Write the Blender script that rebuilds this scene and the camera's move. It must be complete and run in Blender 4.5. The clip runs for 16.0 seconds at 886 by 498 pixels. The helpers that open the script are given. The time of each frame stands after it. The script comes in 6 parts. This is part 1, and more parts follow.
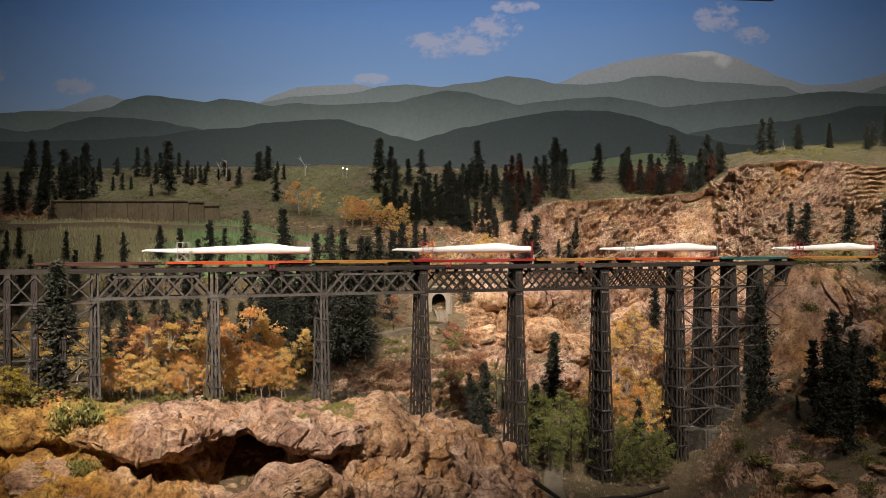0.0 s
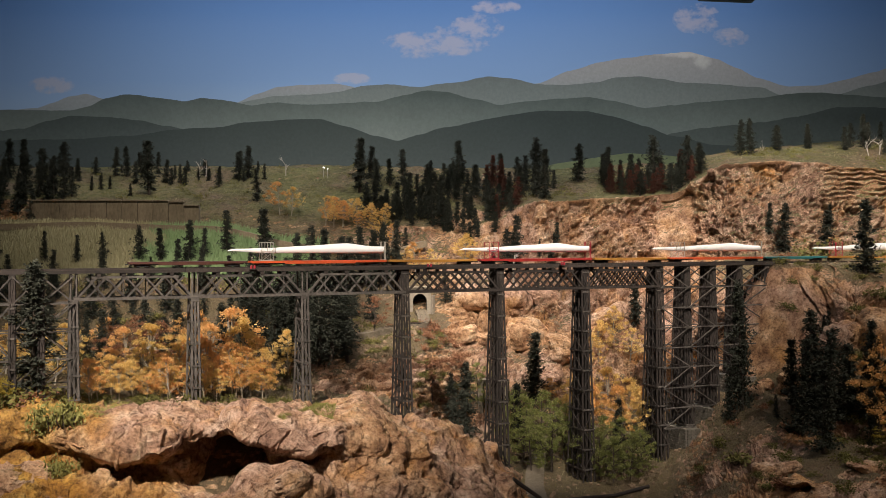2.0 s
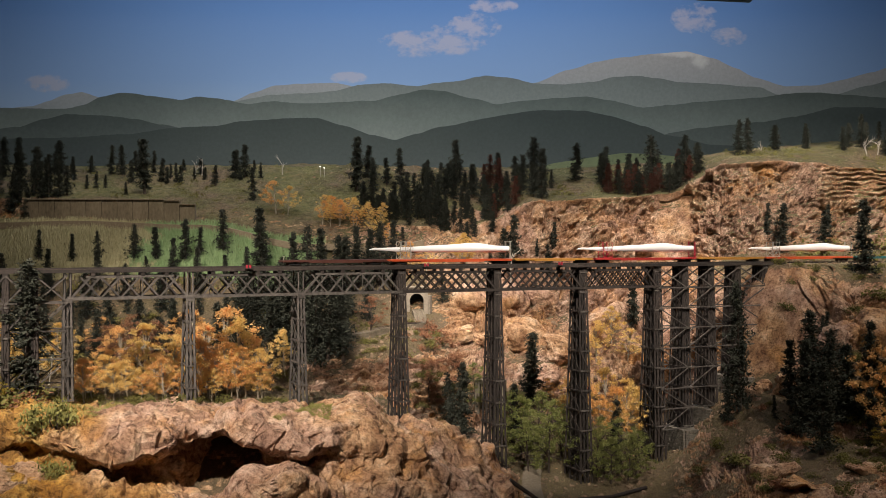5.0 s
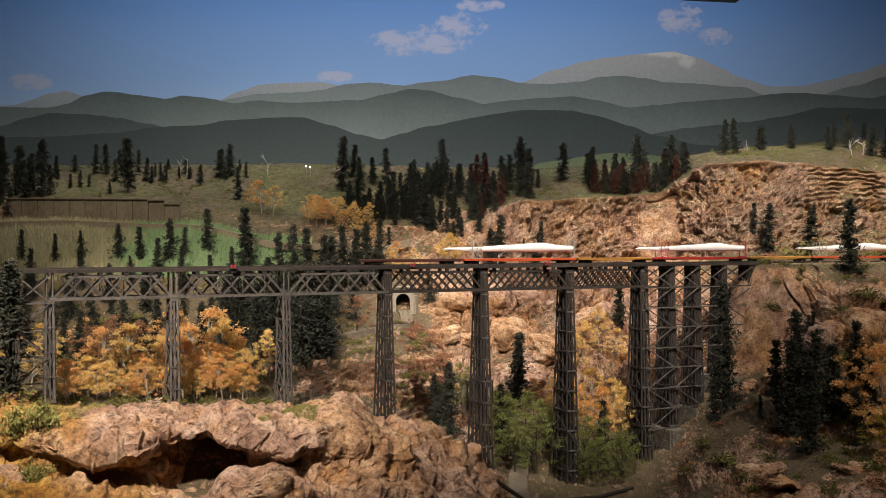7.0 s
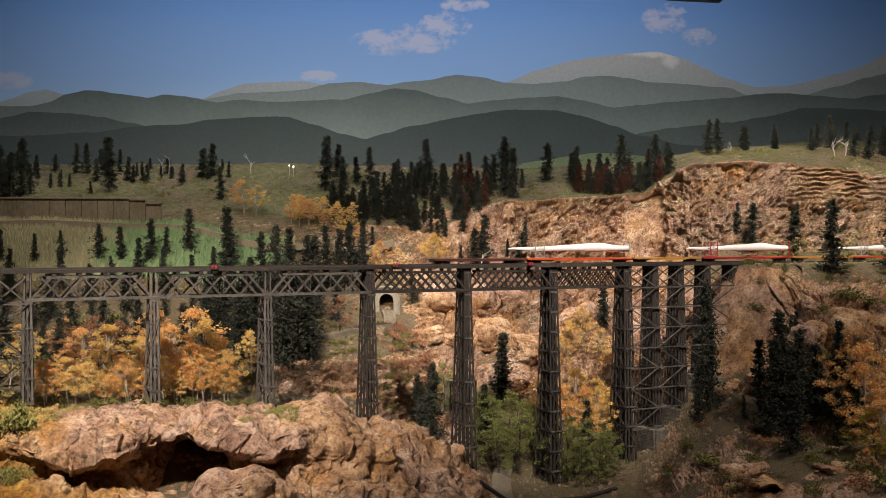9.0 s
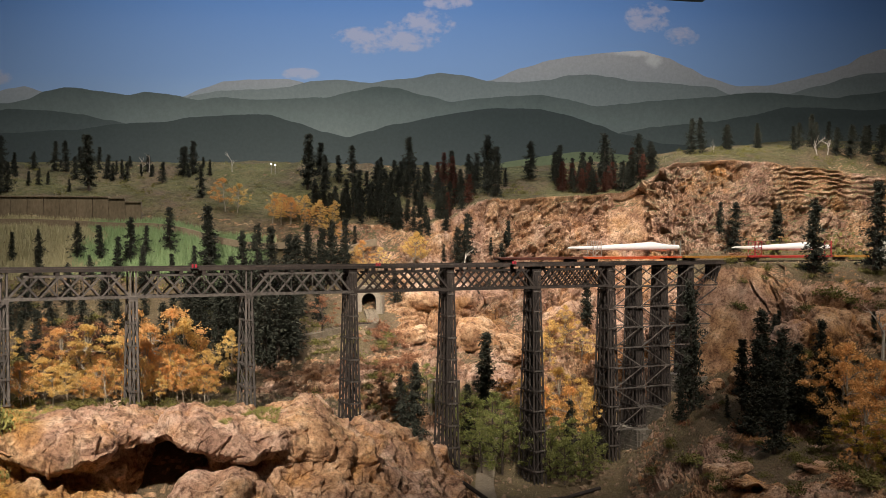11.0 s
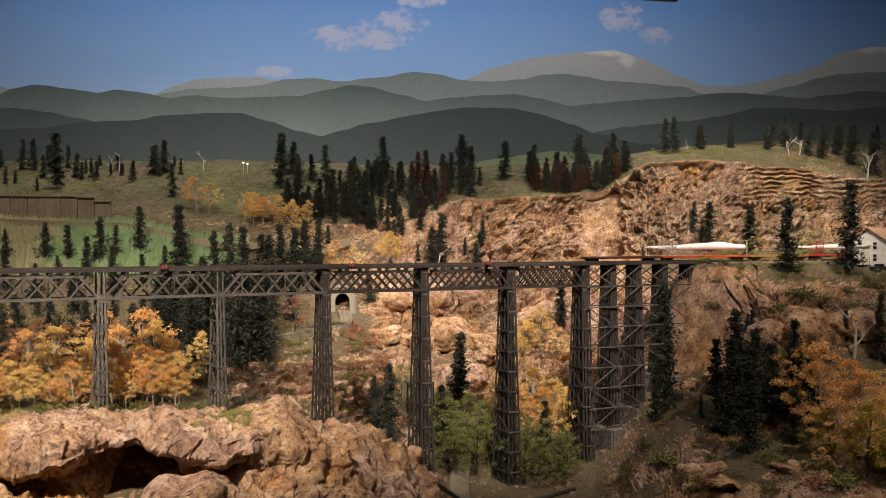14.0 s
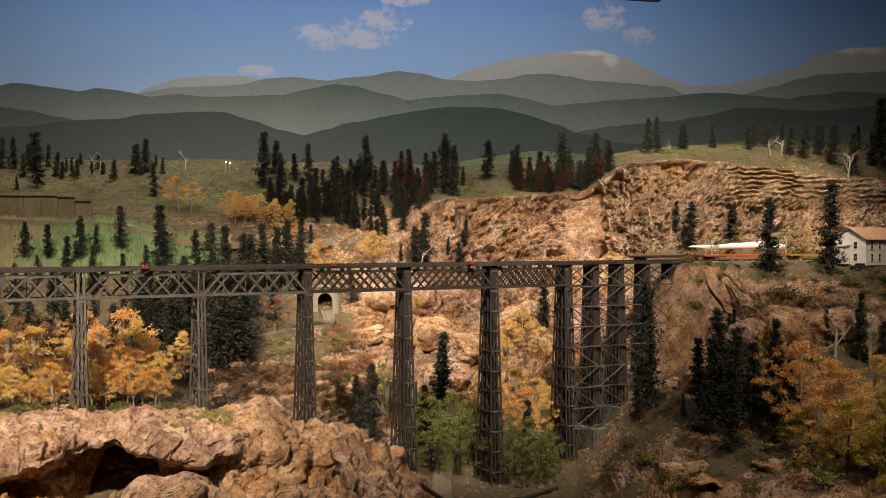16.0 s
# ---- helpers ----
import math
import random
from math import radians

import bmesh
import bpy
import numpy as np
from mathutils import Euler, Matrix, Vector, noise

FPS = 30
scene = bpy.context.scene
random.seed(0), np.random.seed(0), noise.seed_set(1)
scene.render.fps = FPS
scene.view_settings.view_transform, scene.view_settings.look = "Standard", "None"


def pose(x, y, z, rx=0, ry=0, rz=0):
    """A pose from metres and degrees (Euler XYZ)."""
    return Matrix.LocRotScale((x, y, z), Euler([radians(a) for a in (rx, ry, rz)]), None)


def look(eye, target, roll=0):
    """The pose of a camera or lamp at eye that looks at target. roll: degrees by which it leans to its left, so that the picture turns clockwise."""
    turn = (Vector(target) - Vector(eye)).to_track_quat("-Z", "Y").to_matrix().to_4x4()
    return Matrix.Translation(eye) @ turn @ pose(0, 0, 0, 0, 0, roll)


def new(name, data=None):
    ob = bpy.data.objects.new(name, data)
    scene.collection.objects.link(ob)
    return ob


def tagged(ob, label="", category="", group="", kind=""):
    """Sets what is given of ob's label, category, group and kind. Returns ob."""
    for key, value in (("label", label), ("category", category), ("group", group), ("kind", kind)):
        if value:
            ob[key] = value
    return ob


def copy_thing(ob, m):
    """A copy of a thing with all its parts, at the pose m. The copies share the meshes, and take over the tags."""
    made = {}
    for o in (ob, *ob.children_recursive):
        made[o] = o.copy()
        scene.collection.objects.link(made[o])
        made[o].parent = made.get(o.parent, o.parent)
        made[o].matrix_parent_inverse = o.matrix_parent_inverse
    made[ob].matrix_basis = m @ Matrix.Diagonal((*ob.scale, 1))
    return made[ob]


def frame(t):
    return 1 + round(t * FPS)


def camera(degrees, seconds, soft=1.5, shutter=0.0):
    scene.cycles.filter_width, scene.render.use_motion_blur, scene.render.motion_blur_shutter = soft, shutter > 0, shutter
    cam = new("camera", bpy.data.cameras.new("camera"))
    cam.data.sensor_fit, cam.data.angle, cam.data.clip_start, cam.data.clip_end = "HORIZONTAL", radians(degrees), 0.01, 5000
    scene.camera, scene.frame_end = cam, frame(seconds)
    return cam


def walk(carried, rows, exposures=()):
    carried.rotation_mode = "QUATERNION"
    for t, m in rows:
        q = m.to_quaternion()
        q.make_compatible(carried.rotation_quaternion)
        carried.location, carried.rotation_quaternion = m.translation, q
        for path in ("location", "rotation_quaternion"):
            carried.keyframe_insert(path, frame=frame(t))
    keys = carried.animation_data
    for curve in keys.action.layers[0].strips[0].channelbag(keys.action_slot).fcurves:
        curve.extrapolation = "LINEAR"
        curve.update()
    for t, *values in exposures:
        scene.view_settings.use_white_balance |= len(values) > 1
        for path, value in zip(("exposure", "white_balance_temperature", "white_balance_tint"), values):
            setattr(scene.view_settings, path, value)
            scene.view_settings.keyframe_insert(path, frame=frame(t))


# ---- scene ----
cam = camera(49.5, 16.0, 0.7)
PATH = [
    (0, (0.012, -0.009, 1.518), (0.001, 1.991, 1.512), 0.0),
    (0.5, (0.012, -0.009, 1.518), (0.011, 1.991, 1.512), -0.0),
    (1, (0.011, -0.009, 1.518), (0.022, 1.99, 1.512), 0.0),
    (1.5, (0.012, -0.008, 1.518), (0.032, 1.992, 1.512), 0.0),
    (2, (0.011, -0.009, 1.518), (0.04, 1.991, 1.512), 0.0),
    (2.5, (0.01, -0.009, 1.518), (0.046, 1.99, 1.512), 0.1),
    (3, (0.01, -0.008, 1.518), (0.048, 1.991, 1.512), 0.1),
    (3.5, (0.008, -0.009, 1.518), (0.043, 1.991, 1.513), 0.0),
    (4, (0.009, -0.005, 1.518), (0.039, 1.995, 1.512), 0.1),
    (6.5, (0.011, 0.012, 1.518), (0.067, 2.011, 1.511), 0.1),
    (7, (0.012, 0.014, 1.518), (0.075, 2.013, 1.511), 0.1),
    (7.5, (0.014, 0.017, 1.518), (0.084, 2.016, 1.511), 0.1),
    (8, (0.014, 0.017, 1.518), (0.092, 2.016, 1.511), 0.1),
    (8.5, (0.015, 0.02, 1.518), (0.101, 2.019, 1.511), 0.0),
    (9, (0.018, 0.025, 1.518), (0.111, 2.023, 1.511), 0.1),
    (11.5, (0.019, 0.041, 1.521), (0.158, 2.036, 1.51), 0.1),
    (12, (0.019, 0.041, 1.523), (0.168, 2.036, 1.511), 0.1),
    (12.5, (0.022, 0.046, 1.523), (0.177, 2.04, 1.51), 0.1),
    (13, (0.02, 0.048, 1.522), (0.184, 2.041, 1.51), 0.1),
    (13.5, (0.02, 0.053, 1.522), (0.191, 2.046, 1.51), 0.1),
    (14, (0.02, 0.056, 1.522), (0.202, 2.047, 1.51), 0.1),
    (14.5, (0.022, 0.058, 1.523), (0.21, 2.049, 1.51), 0.1),
    (15, (0.021, 0.059, 1.525), (0.22, 2.049, 1.51), 0.2),
    (15.5, (0.024, 0.06, 1.523), (0.23, 2.049, 1.51), 0.2),
    (16, (0.025, 0.059, 1.522), (0.239, 2.048, 1.509), 0.1),
]
walk(cam, [(t, look(eye, target, roll)) for t, eye, target, roll in PATH],
     [(0, -0.15, 6500, 10), (4, -0.12, 6500, 10), (8, -0.06, 6500, 10), (12.5, -0.03, 6520, 10), (14, 0.0, 6760, 10), (15, 0.0, 7020, 10), (16, 0.0, 7330, 10)])

# ---- world, lamps, exposure ----
world = bpy.data.worlds.new("room_dark")
scene.world = world
world.use_nodes = True
world.node_tree.nodes["Background"].inputs[0].default_value = (0.9, 0.85, 0.8, 1)
world.node_tree.nodes["Background"].inputs[1].default_value = 0.02
scene.view_settings.exposure = 0.0


def spot_lamp(name, eye, target, watts, angle, colour, blend=0.8, size=0.05):
    data = bpy.data.lights.new(name, "SPOT")
    data.energy, data.spot_size, data.spot_blend = watts, radians(angle), blend
    data.color, data.shadow_soft_size = colour, size
    ob = new(name, data)
    ob.matrix_world = look(eye, target)
    return ob


def strip_lamp(name, eye, target, watts, sx, sy, colour):
    data = bpy.data.lights.new(name, "AREA")
    data.shape, data.size, data.size_y = "RECTANGLE", sx, sy
    data.energy, data.color = watts, colour
    ob = new(name, data)
    ob.matrix_world = look(eye, target)
    return ob


WARM = (1.0, 0.875, 0.74)
spot_lamp("spot_rocks", (-0.66, 0.50, 2.80), (-0.46, 2.20, 1.26), 370, 37, WARM)
spot_lamp("spot_gorge", (0.50, 1.20, 3.2), (0.37, 2.77, 1.33), 390, 32, WARM)
spot_lamp("spot_plateau", (1.0, 1.55, 3.2), (1.18, 3.05, 1.70), 375, 38, WARM)
spot_lamp("spot_hills", (-0.45, 1.9, 3.1), (-0.40, 3.1, 1.62), 95, 66, WARM)
spot_lamp("spot_east", (1.6, 0.8, 3.1), (1.16, 2.13, 1.12), 110, 35, WARM)
strip_lamp("strip_sky", (0.05, 3.1, 3.1), (0.05, 4.12, 2.2), 31, 2.7, 0.15, (0.97, 0.97, 1.0))
# unseen area lamp added as weak fill over the front of the layout
strip_lamp("strip_aisle", (0.3, 0.9, 3.2), (0.3, 2.3, 1.2), 7.5, 4.0, 0.3, (1.0, 0.92, 0.82))


# ---- materials ----
def material(name, rough=0.9, metal=0.0):
    m = bpy.data.materials.new(name)
    m.use_nodes = True
    p = m.node_tree.nodes["Principled BSDF"]
    p.inputs["Roughness"].default_value, p.inputs["Metallic"].default_value = rough, metal
    return m, m.node_tree, p


def node(tree, kind, **inputs):
    n = tree.nodes.new(kind)
    for key, value in inputs.items():
        n.inputs[key.replace("_", " ")].default_value = value
    return n


def coords(tree, stretch=(1, 1, 1)):
    c = tree.nodes.new("ShaderNodeTexCoord")
    m = node(tree, "ShaderNodeMapping")
    m.inputs["Scale"].default_value = stretch
    tree.links.new(c.outputs["Object"], m.inputs["Vector"])
    return m.outputs["Vector"]


def noise_of(tree, vec, scale, detail=4.0, rough=0.6):
    n = node(tree, "ShaderNodeTexNoise", Scale=scale, Detail=detail, Roughness=rough)
    tree.links.new(vec, n.inputs["Vector"])
    return n.outputs["Fac"]


def ramp(tree, fac, stops):
    r = tree.nodes.new("ShaderNodeValToRGB")
    while len(r.color_ramp.elements) < len(stops):
        r.color_ramp.elements.new(0.5)
    for e, (at, c) in zip(r.color_ramp.elements, stops):
        e.position, e.color = at, (*c, 1) if len(c) == 3 else c
    tree.links.new(fac, r.inputs["Fac"])
    return r.outputs["Color"]


def mixed(tree, fac, a, b, mode="MIX"):
    m = tree.nodes.new("ShaderNodeMix")
    m.data_type, m.blend_type = "RGBA", mode
    for value, socket in ((fac, m.inputs[0]), (a, m.inputs[6]), (b, m.inputs[7])):
        if isinstance(value, bpy.types.NodeSocket):
            tree.links.new(value, socket)
        elif isinstance(value, tuple):
            socket.default_value = (*value, 1)
        else:
            socket.default_value = value
    return m.outputs[2]


def maths(tree, op, a, b=0.0):
    m = tree.nodes.new("ShaderNodeMath")
    m.operation = op
    for value, socket in ((a, m.inputs[0]), (b, m.inputs[1])):
        if isinstance(value, bpy.types.NodeSocket):
            tree.links.new(value, socket)
        else:
            socket.default_value = value
    return m.outputs[0]


def bumped(tree, p, height, strength, distance):
    b = node(tree, "ShaderNodeBump", Strength=strength, Distance=distance)
    tree.links.new(height, b.inputs["Height"])
    tree.links.new(b.outputs["Normal"], p.inputs["Normal"])


def mottled(name, dark, mid, light, scale, rough=0.9, bump=0.5, depth=0.002, stretch=(1, 1, 1), metal=0.0, vary=0.0):
    """Two scales of mottling and a grain relief; vary: how far single objects differ."""
    m, tree, p = material(name, rough, metal)
    vec = coords(tree, stretch)
    big, small = noise_of(tree, vec, scale), noise_of(tree, vec, scale * 7, 6)
    col = ramp(tree, big, ((0.3, dark), (0.5, mid), (0.72, light)))
    col = mixed(tree, 0.55, col, ramp(tree, small, ((0.3, dark), (0.7, light))))
    if vary:
        info = tree.nodes.new("ShaderNodeObjectInfo")
        hue = node(tree, "ShaderNodeHueSaturation")
        tree.links.new(maths(tree, "ADD", maths(tree, "MULTIPLY", info.outputs["Random"], vary), 1 - vary / 2), hue.inputs["Value"])
        tree.links.new(col, hue.inputs["Color"])
        col = hue.outputs["Color"]
    tree.links.new(col, p.inputs["Base Color"])
    bumped(tree, p, small, bump, depth)
    return m


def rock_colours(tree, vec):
    """Carved and painted plaster rock: tan, pink and orange-brown masses, darker in the dips of the pit noise, pale dry
    brushing on the edges.
    """
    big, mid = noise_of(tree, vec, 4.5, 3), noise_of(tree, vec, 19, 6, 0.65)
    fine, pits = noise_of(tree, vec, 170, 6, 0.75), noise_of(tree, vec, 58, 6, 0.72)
    a = ramp(tree, mid, ((0.30, (0.25, 0.125, 0.065)), (0.44, (0.42, 0.235, 0.125)), (0.55, (0.60, 0.375, 0.215)), (0.68, (0.76, 0.56, 0.385))))
    b = ramp(tree, mid, ((0.32, (0.27, 0.155, 0.11)), (0.48, (0.48, 0.30, 0.215)), (0.66, (0.70, 0.52, 0.41))))
    col = mixed(tree, ramp(tree, big, ((0.42, (0, 0, 0)), (0.56, (1, 1, 1)))), a, b)
    stain = ramp(tree, noise_of(tree, vec, 8, 4), ((0.56, (0, 0, 0)), (0.68, (0.65, 0.65, 0.65))))
    col = mixed(tree, stain, col, (0.62, 0.31, 0.085))
    pit_tone = ramp(tree, pits, ((0.36, (0.20, 0.15, 0.13)), (0.46, (0.84, 0.82, 0.80)), (0.60, (1.12, 1.12, 1.12))))
    col = mixed(tree, 0.85, col, pit_tone, "MULTIPLY")
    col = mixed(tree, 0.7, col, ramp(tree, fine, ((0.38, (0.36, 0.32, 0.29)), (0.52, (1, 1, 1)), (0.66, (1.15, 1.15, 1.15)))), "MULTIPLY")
    moss = ramp(tree, noise_of(tree, vec, 13, 5, 0.7), ((0.60, (0, 0, 0)), (0.70, (0.4, 0.4, 0.4))))
    col = mixed(tree, moss, col, (0.20, 0.17, 0.07))
    wash_at = tree.nodes.new("ShaderNodeAttribute")
    wash_at.attribute_name = "ochre_wash"
    col = mixed(tree, maths(tree, "MULTIPLY", wash_at.outputs["Fac"], 0.9), col, mixed(tree, 1.0, col, (1.0, 0.86, 0.24), "MULTIPLY"))
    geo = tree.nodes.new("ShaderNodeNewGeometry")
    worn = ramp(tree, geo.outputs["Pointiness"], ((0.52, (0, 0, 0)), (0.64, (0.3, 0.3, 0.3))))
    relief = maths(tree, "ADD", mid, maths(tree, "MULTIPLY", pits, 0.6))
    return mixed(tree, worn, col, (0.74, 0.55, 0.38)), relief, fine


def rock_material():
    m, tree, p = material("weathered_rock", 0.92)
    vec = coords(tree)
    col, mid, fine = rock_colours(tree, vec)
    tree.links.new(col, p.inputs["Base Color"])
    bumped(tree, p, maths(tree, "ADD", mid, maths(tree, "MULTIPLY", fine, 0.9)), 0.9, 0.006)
    return m


def ground_material():
    """Rock where it is steep, ground foam and soil where it is flat."""
    m, tree, p = material("scenic_ground", 0.95)
    vec = coords(tree)
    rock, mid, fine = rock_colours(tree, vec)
    patch, grain = noise_of(tree, vec, 9, 4), noise_of(tree, vec, 260, 4, 0.8)
    soil = ramp(tree, grain, ((0.3, (0.075, 0.052, 0.030)), (0.65, (0.21, 0.15, 0.09))))
    turf = ramp(tree, grain, ((0.3, (0.04, 0.038, 0.013)), (0.65, (0.15, 0.135, 0.055))))
    flat = mixed(tree, ramp(tree, patch, ((0.40, (0, 0, 0)), (0.56, (1, 1, 1)))), soil, turf)
    tuft = noise_of(tree, vec, 48, 5, 0.75)
    flat = mixed(tree, 0.85, flat, ramp(tree, tuft, ((0.36, (0.38, 0.40, 0.32)), (0.52, (1, 1, 1)), (0.68, (1.0, 0.98, 0.85)))), "MULTIPLY")
    place, high = tree.nodes.new("ShaderNodeSeparateXYZ"), node(tree, "ShaderNodeMapRange")
    tree.links.new(vec, place.inputs[0])
    tree.links.new(place.outputs["Z"], high.inputs["Value"])
    high.inputs["From Min"].default_value, high.inputs["From Max"].default_value = 1.44, 1.58
    lawn = maths(tree, "MULTIPLY", ramp(tree, noise_of(tree, vec, 3.2, 4), ((0.50, (0, 0, 0)), (0.64, (0.5, 0.5, 0.5)))), high.outputs["Result"])
    flat = mixed(tree, maths(tree, "MULTIPLY", maths(tree, "SUBTRACT", 1.0, high.outputs["Result"]), 0.6), flat, soil)
    flat = mixed(tree, lawn, flat, ramp(tree, tuft, ((0.35, (0.07, 0.08, 0.02)), (0.65, (0.24, 0.23, 0.09)))))
    geo, sep = tree.nodes.new("ShaderNodeNewGeometry"), tree.nodes.new("ShaderNodeSeparateXYZ")
    tree.links.new(geo.outputs["Normal"], sep.inputs[0])
    cover = tree.nodes.new("ShaderNodeAttribute")
    cover.attribute_name = "bare_rock"
    level = maths(tree, "SUBTRACT", sep.outputs["Z"], maths(tree, "MULTIPLY", cover.outputs["Fac"], 0.55))
    level = maths(tree, "ADD", level, maths(tree, "MULTIPLY", maths(tree, "SUBTRACT", noise_of(tree, vec, 22, 5), 0.5), 0.7))
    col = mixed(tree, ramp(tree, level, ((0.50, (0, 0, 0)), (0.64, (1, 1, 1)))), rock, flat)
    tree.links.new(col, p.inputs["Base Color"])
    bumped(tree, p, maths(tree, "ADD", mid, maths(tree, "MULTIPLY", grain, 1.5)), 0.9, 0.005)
    return m


def painted(name, low, high, z0, z1, snow=()):
    """Flat scenic paint that fades from one colour to another with height, brushed a little unevenly."""
    m, tree, p = material(name, 0.95)
    c, sep = tree.nodes.new("ShaderNodeTexCoord"), tree.nodes.new("ShaderNodeSeparateXYZ")
    tree.links.new(c.outputs["Object"], sep.inputs[0])
    n = noise_of(tree, coords(tree), 5, 6, 0.6)
    h = maths(tree, "DIVIDE", maths(tree, "SUBTRACT", sep.outputs["Z"], z0), z1 - z0)
    h = maths(tree, "ADD", h, maths(tree, "MULTIPLY", maths(tree, "SUBTRACT", n, 0.5), 0.35))
    col = ramp(tree, h, ((0.0, low), (1.0, high)))
    speck = noise_of(tree, coords(tree), 70, 4, 0.7)
    col = mixed(tree, 0.35, col, ramp(tree, speck, ((0.35, (0.6, 0.6, 0.6)), (0.65, (1, 1, 1)))), "MULTIPLY")
    for cx, cz, rx, rz in snow:
        dx, dz = maths(tree, "DIVIDE", maths(tree, "SUBTRACT", sep.outputs["X"], cx), rx), maths(tree, "DIVIDE", maths(tree, "SUBTRACT", sep.outputs["Z"], cz), rz)
        d = maths(tree, "SUBTRACT", 1.0, maths(tree, "ADD", maths(tree, "MULTIPLY", dx, dx), maths(tree, "MULTIPLY", dz, dz)))
        d = maths(tree, "ADD", d, maths(tree, "MULTIPLY", maths(tree, "SUBTRACT", noise_of(tree, coords(tree), 22, 5), 0.5), 2.0))
        col = mixed(tree, ramp(tree, d, ((0.0, (0, 0, 0)), (1.0, (0.6, 0.6, 0.6)))), col, (0.50, 0.49, 0.47))
    tree.links.new(col, p.inputs["Base Color"])
    return m


def sky_material():
    """Blue paint, paler towards the hills, with soft clouds sponged on."""
    m, tree, p = material("painted_sky", 0.95)
    c, sep = tree.nodes.new("ShaderNodeTexCoord"), tree.nodes.new("ShaderNodeSeparateXYZ")
    tree.links.new(c.outputs["Object"], sep.inputs[0])
    x, z = sep.outputs["X"], sep.outputs["Z"]
    h = maths(tree, "DIVIDE", maths(tree, "SUBTRACT", z, 2.05), 0.6)
    col = ramp(tree, h, ((0.0, (0.30, 0.42, 0.58)), (0.3, (0.19, 0.31, 0.52)), (0.8, (0.085, 0.18, 0.38)), (1.0, (0.06, 0.13, 0.30))))
    puff = noise_of(tree, coords(tree, (1, 1, 1.5)), 13, 8, 0.66)
    mask = None
    for cx, cz, rx, rz in ((-0.05, 2.38, 0.17, 0.065), (0.10, 2.40, 0.20, 0.075), (0.21, 2.46, 0.14, 0.07), (0.30, 2.545, 0.12, 0.035), (1.17, 2.50, 0.12, 0.08), (1.31, 2.42, 0.09, 0.05),
                           (-1.60, 2.205, 0.11, 0.045), (-0.32, 2.235, 0.09, 0.03), (-1.98, 2.25, 0.10, 0.11)):
        dx, dz = maths(tree, "DIVIDE", maths(tree, "SUBTRACT", x, cx), rx), maths(tree, "DIVIDE", maths(tree, "SUBTRACT", z, cz), rz)
        d = maths(tree, "SUBTRACT", 1.0, maths(tree, "ADD", maths(tree, "MULTIPLY", dx, dx), maths(tree, "MULTIPLY", dz, dz)))
        d = maths(tree, "MAXIMUM", d, 0.0)
        mask = d if mask is None else maths(tree, "MAXIMUM", mask, d)
    wisp = maths(tree, "ADD", maths(tree, "MULTIPLY", maths(tree, "SUBTRACT", puff, 0.5), 5.0), maths(tree, "MULTIPLY", mask, 0.95))
    cloud = maths(tree, "MULTIPLY", wisp, maths(tree, "MINIMUM", maths(tree, "MULTIPLY", mask, 3.0), 1.0))
    col = mixed(tree, ramp(tree, cloud, ((0.15, (0, 0, 0)), (1.0, (0.42, 0.42, 0.42)))), col, (0.50, 0.42, 0.40))
    tree.links.new(col, p.inputs["Base Color"])
    return m


ROCK, GROUND = rock_material(), ground_material()
TIMBER = mottled("weathered_timber", (0.012, 0.009, 0.008), (0.026, 0.019, 0.016), (0.06, 0.047, 0.04), 25, 0.85, 0.5, 0.001, vary=0.7)
GREY_TIMBER = mottled("grey_timber", (0.028, 0.024, 0.021), (0.062, 0.053, 0.047), (0.15, 0.133, 0.12), 25, 0.85, 0.5, 0.001, vary=0.5)
RAIL = mottled("rusty_rail", (0.05, 0.03, 0.02), (0.10, 0.06, 0.04), (0.2, 0.15, 0.12), 60, 0.5, 0.2, 0.0005, metal=0.6)
CONCRETE = mottled("aged_concrete", (0.15, 0.125, 0.095), (0.25, 0.215, 0.17), (0.36, 0.32, 0.26), 18, 0.9, 0.4, 0.001)
STONE = mottled("grey_stone", (0.10, 0.09, 0.075), (0.20, 0.18, 0.15), (0.33, 0.30, 0.25), 40, 0.9, 0.6, 0.002, vary=0.6)
WHITE = mottled("white_gelcoat", (0.74, 0.75, 0.76), (0.80, 0.81, 0.82), (0.84, 0.84, 0.85), 12, 0.35, 0.05, 0.0003)


def paint(name, c, wear=0.55):
    return mottled(name, tuple(v * wear for v in c), c, tuple(min(1, v * 1.15) for v in c), 40, 0.5, 0.15, 0.0004)


ORANGE, RED = paint("orange_paint", (0.54, 0.085, 0.025)), paint("dark_red_paint", (0.36, 0.03, 0.025))
YELLOW, TEAL = paint("yellow_paint", (0.42, 0.20, 0.04)), paint("teal_paint", (0.02, 0.13, 0.14))
BROWN, BLACK = paint("brown_paint", (0.085, 0.03, 0.022)), paint("black_steel", (0.02, 0.02, 0.02))
SILVER, CRIMSON = paint("grey_steel", (0.40, 0.38, 0.33)), paint("crimson_steel", (0.42, 0.03, 0.05))


# ---- mesh helpers ----
def part(name, bm, mat, parent=None, label=""):
    me = bpy.data.meshes.new(name)
    bm.to_mesh(me)
    bm.free()
    me.materials.append(mat)
    ob = new(name, me)
    if parent:
        ob.parent = parent
    if label:
        ob["label"] = label
    return ob


def from_lists(name, verts, faces, mat, parent=None, smooth=False):
    me = bpy.data.meshes.new(name)
    me.from_pydata(verts, [], faces)
    me.materials.append(mat)
    if smooth:
        me.polygons.foreach_set("use_smooth", [True] * len(me.polygons))
    ob = new(name, me)
    if parent:
        ob.parent = parent
    return ob


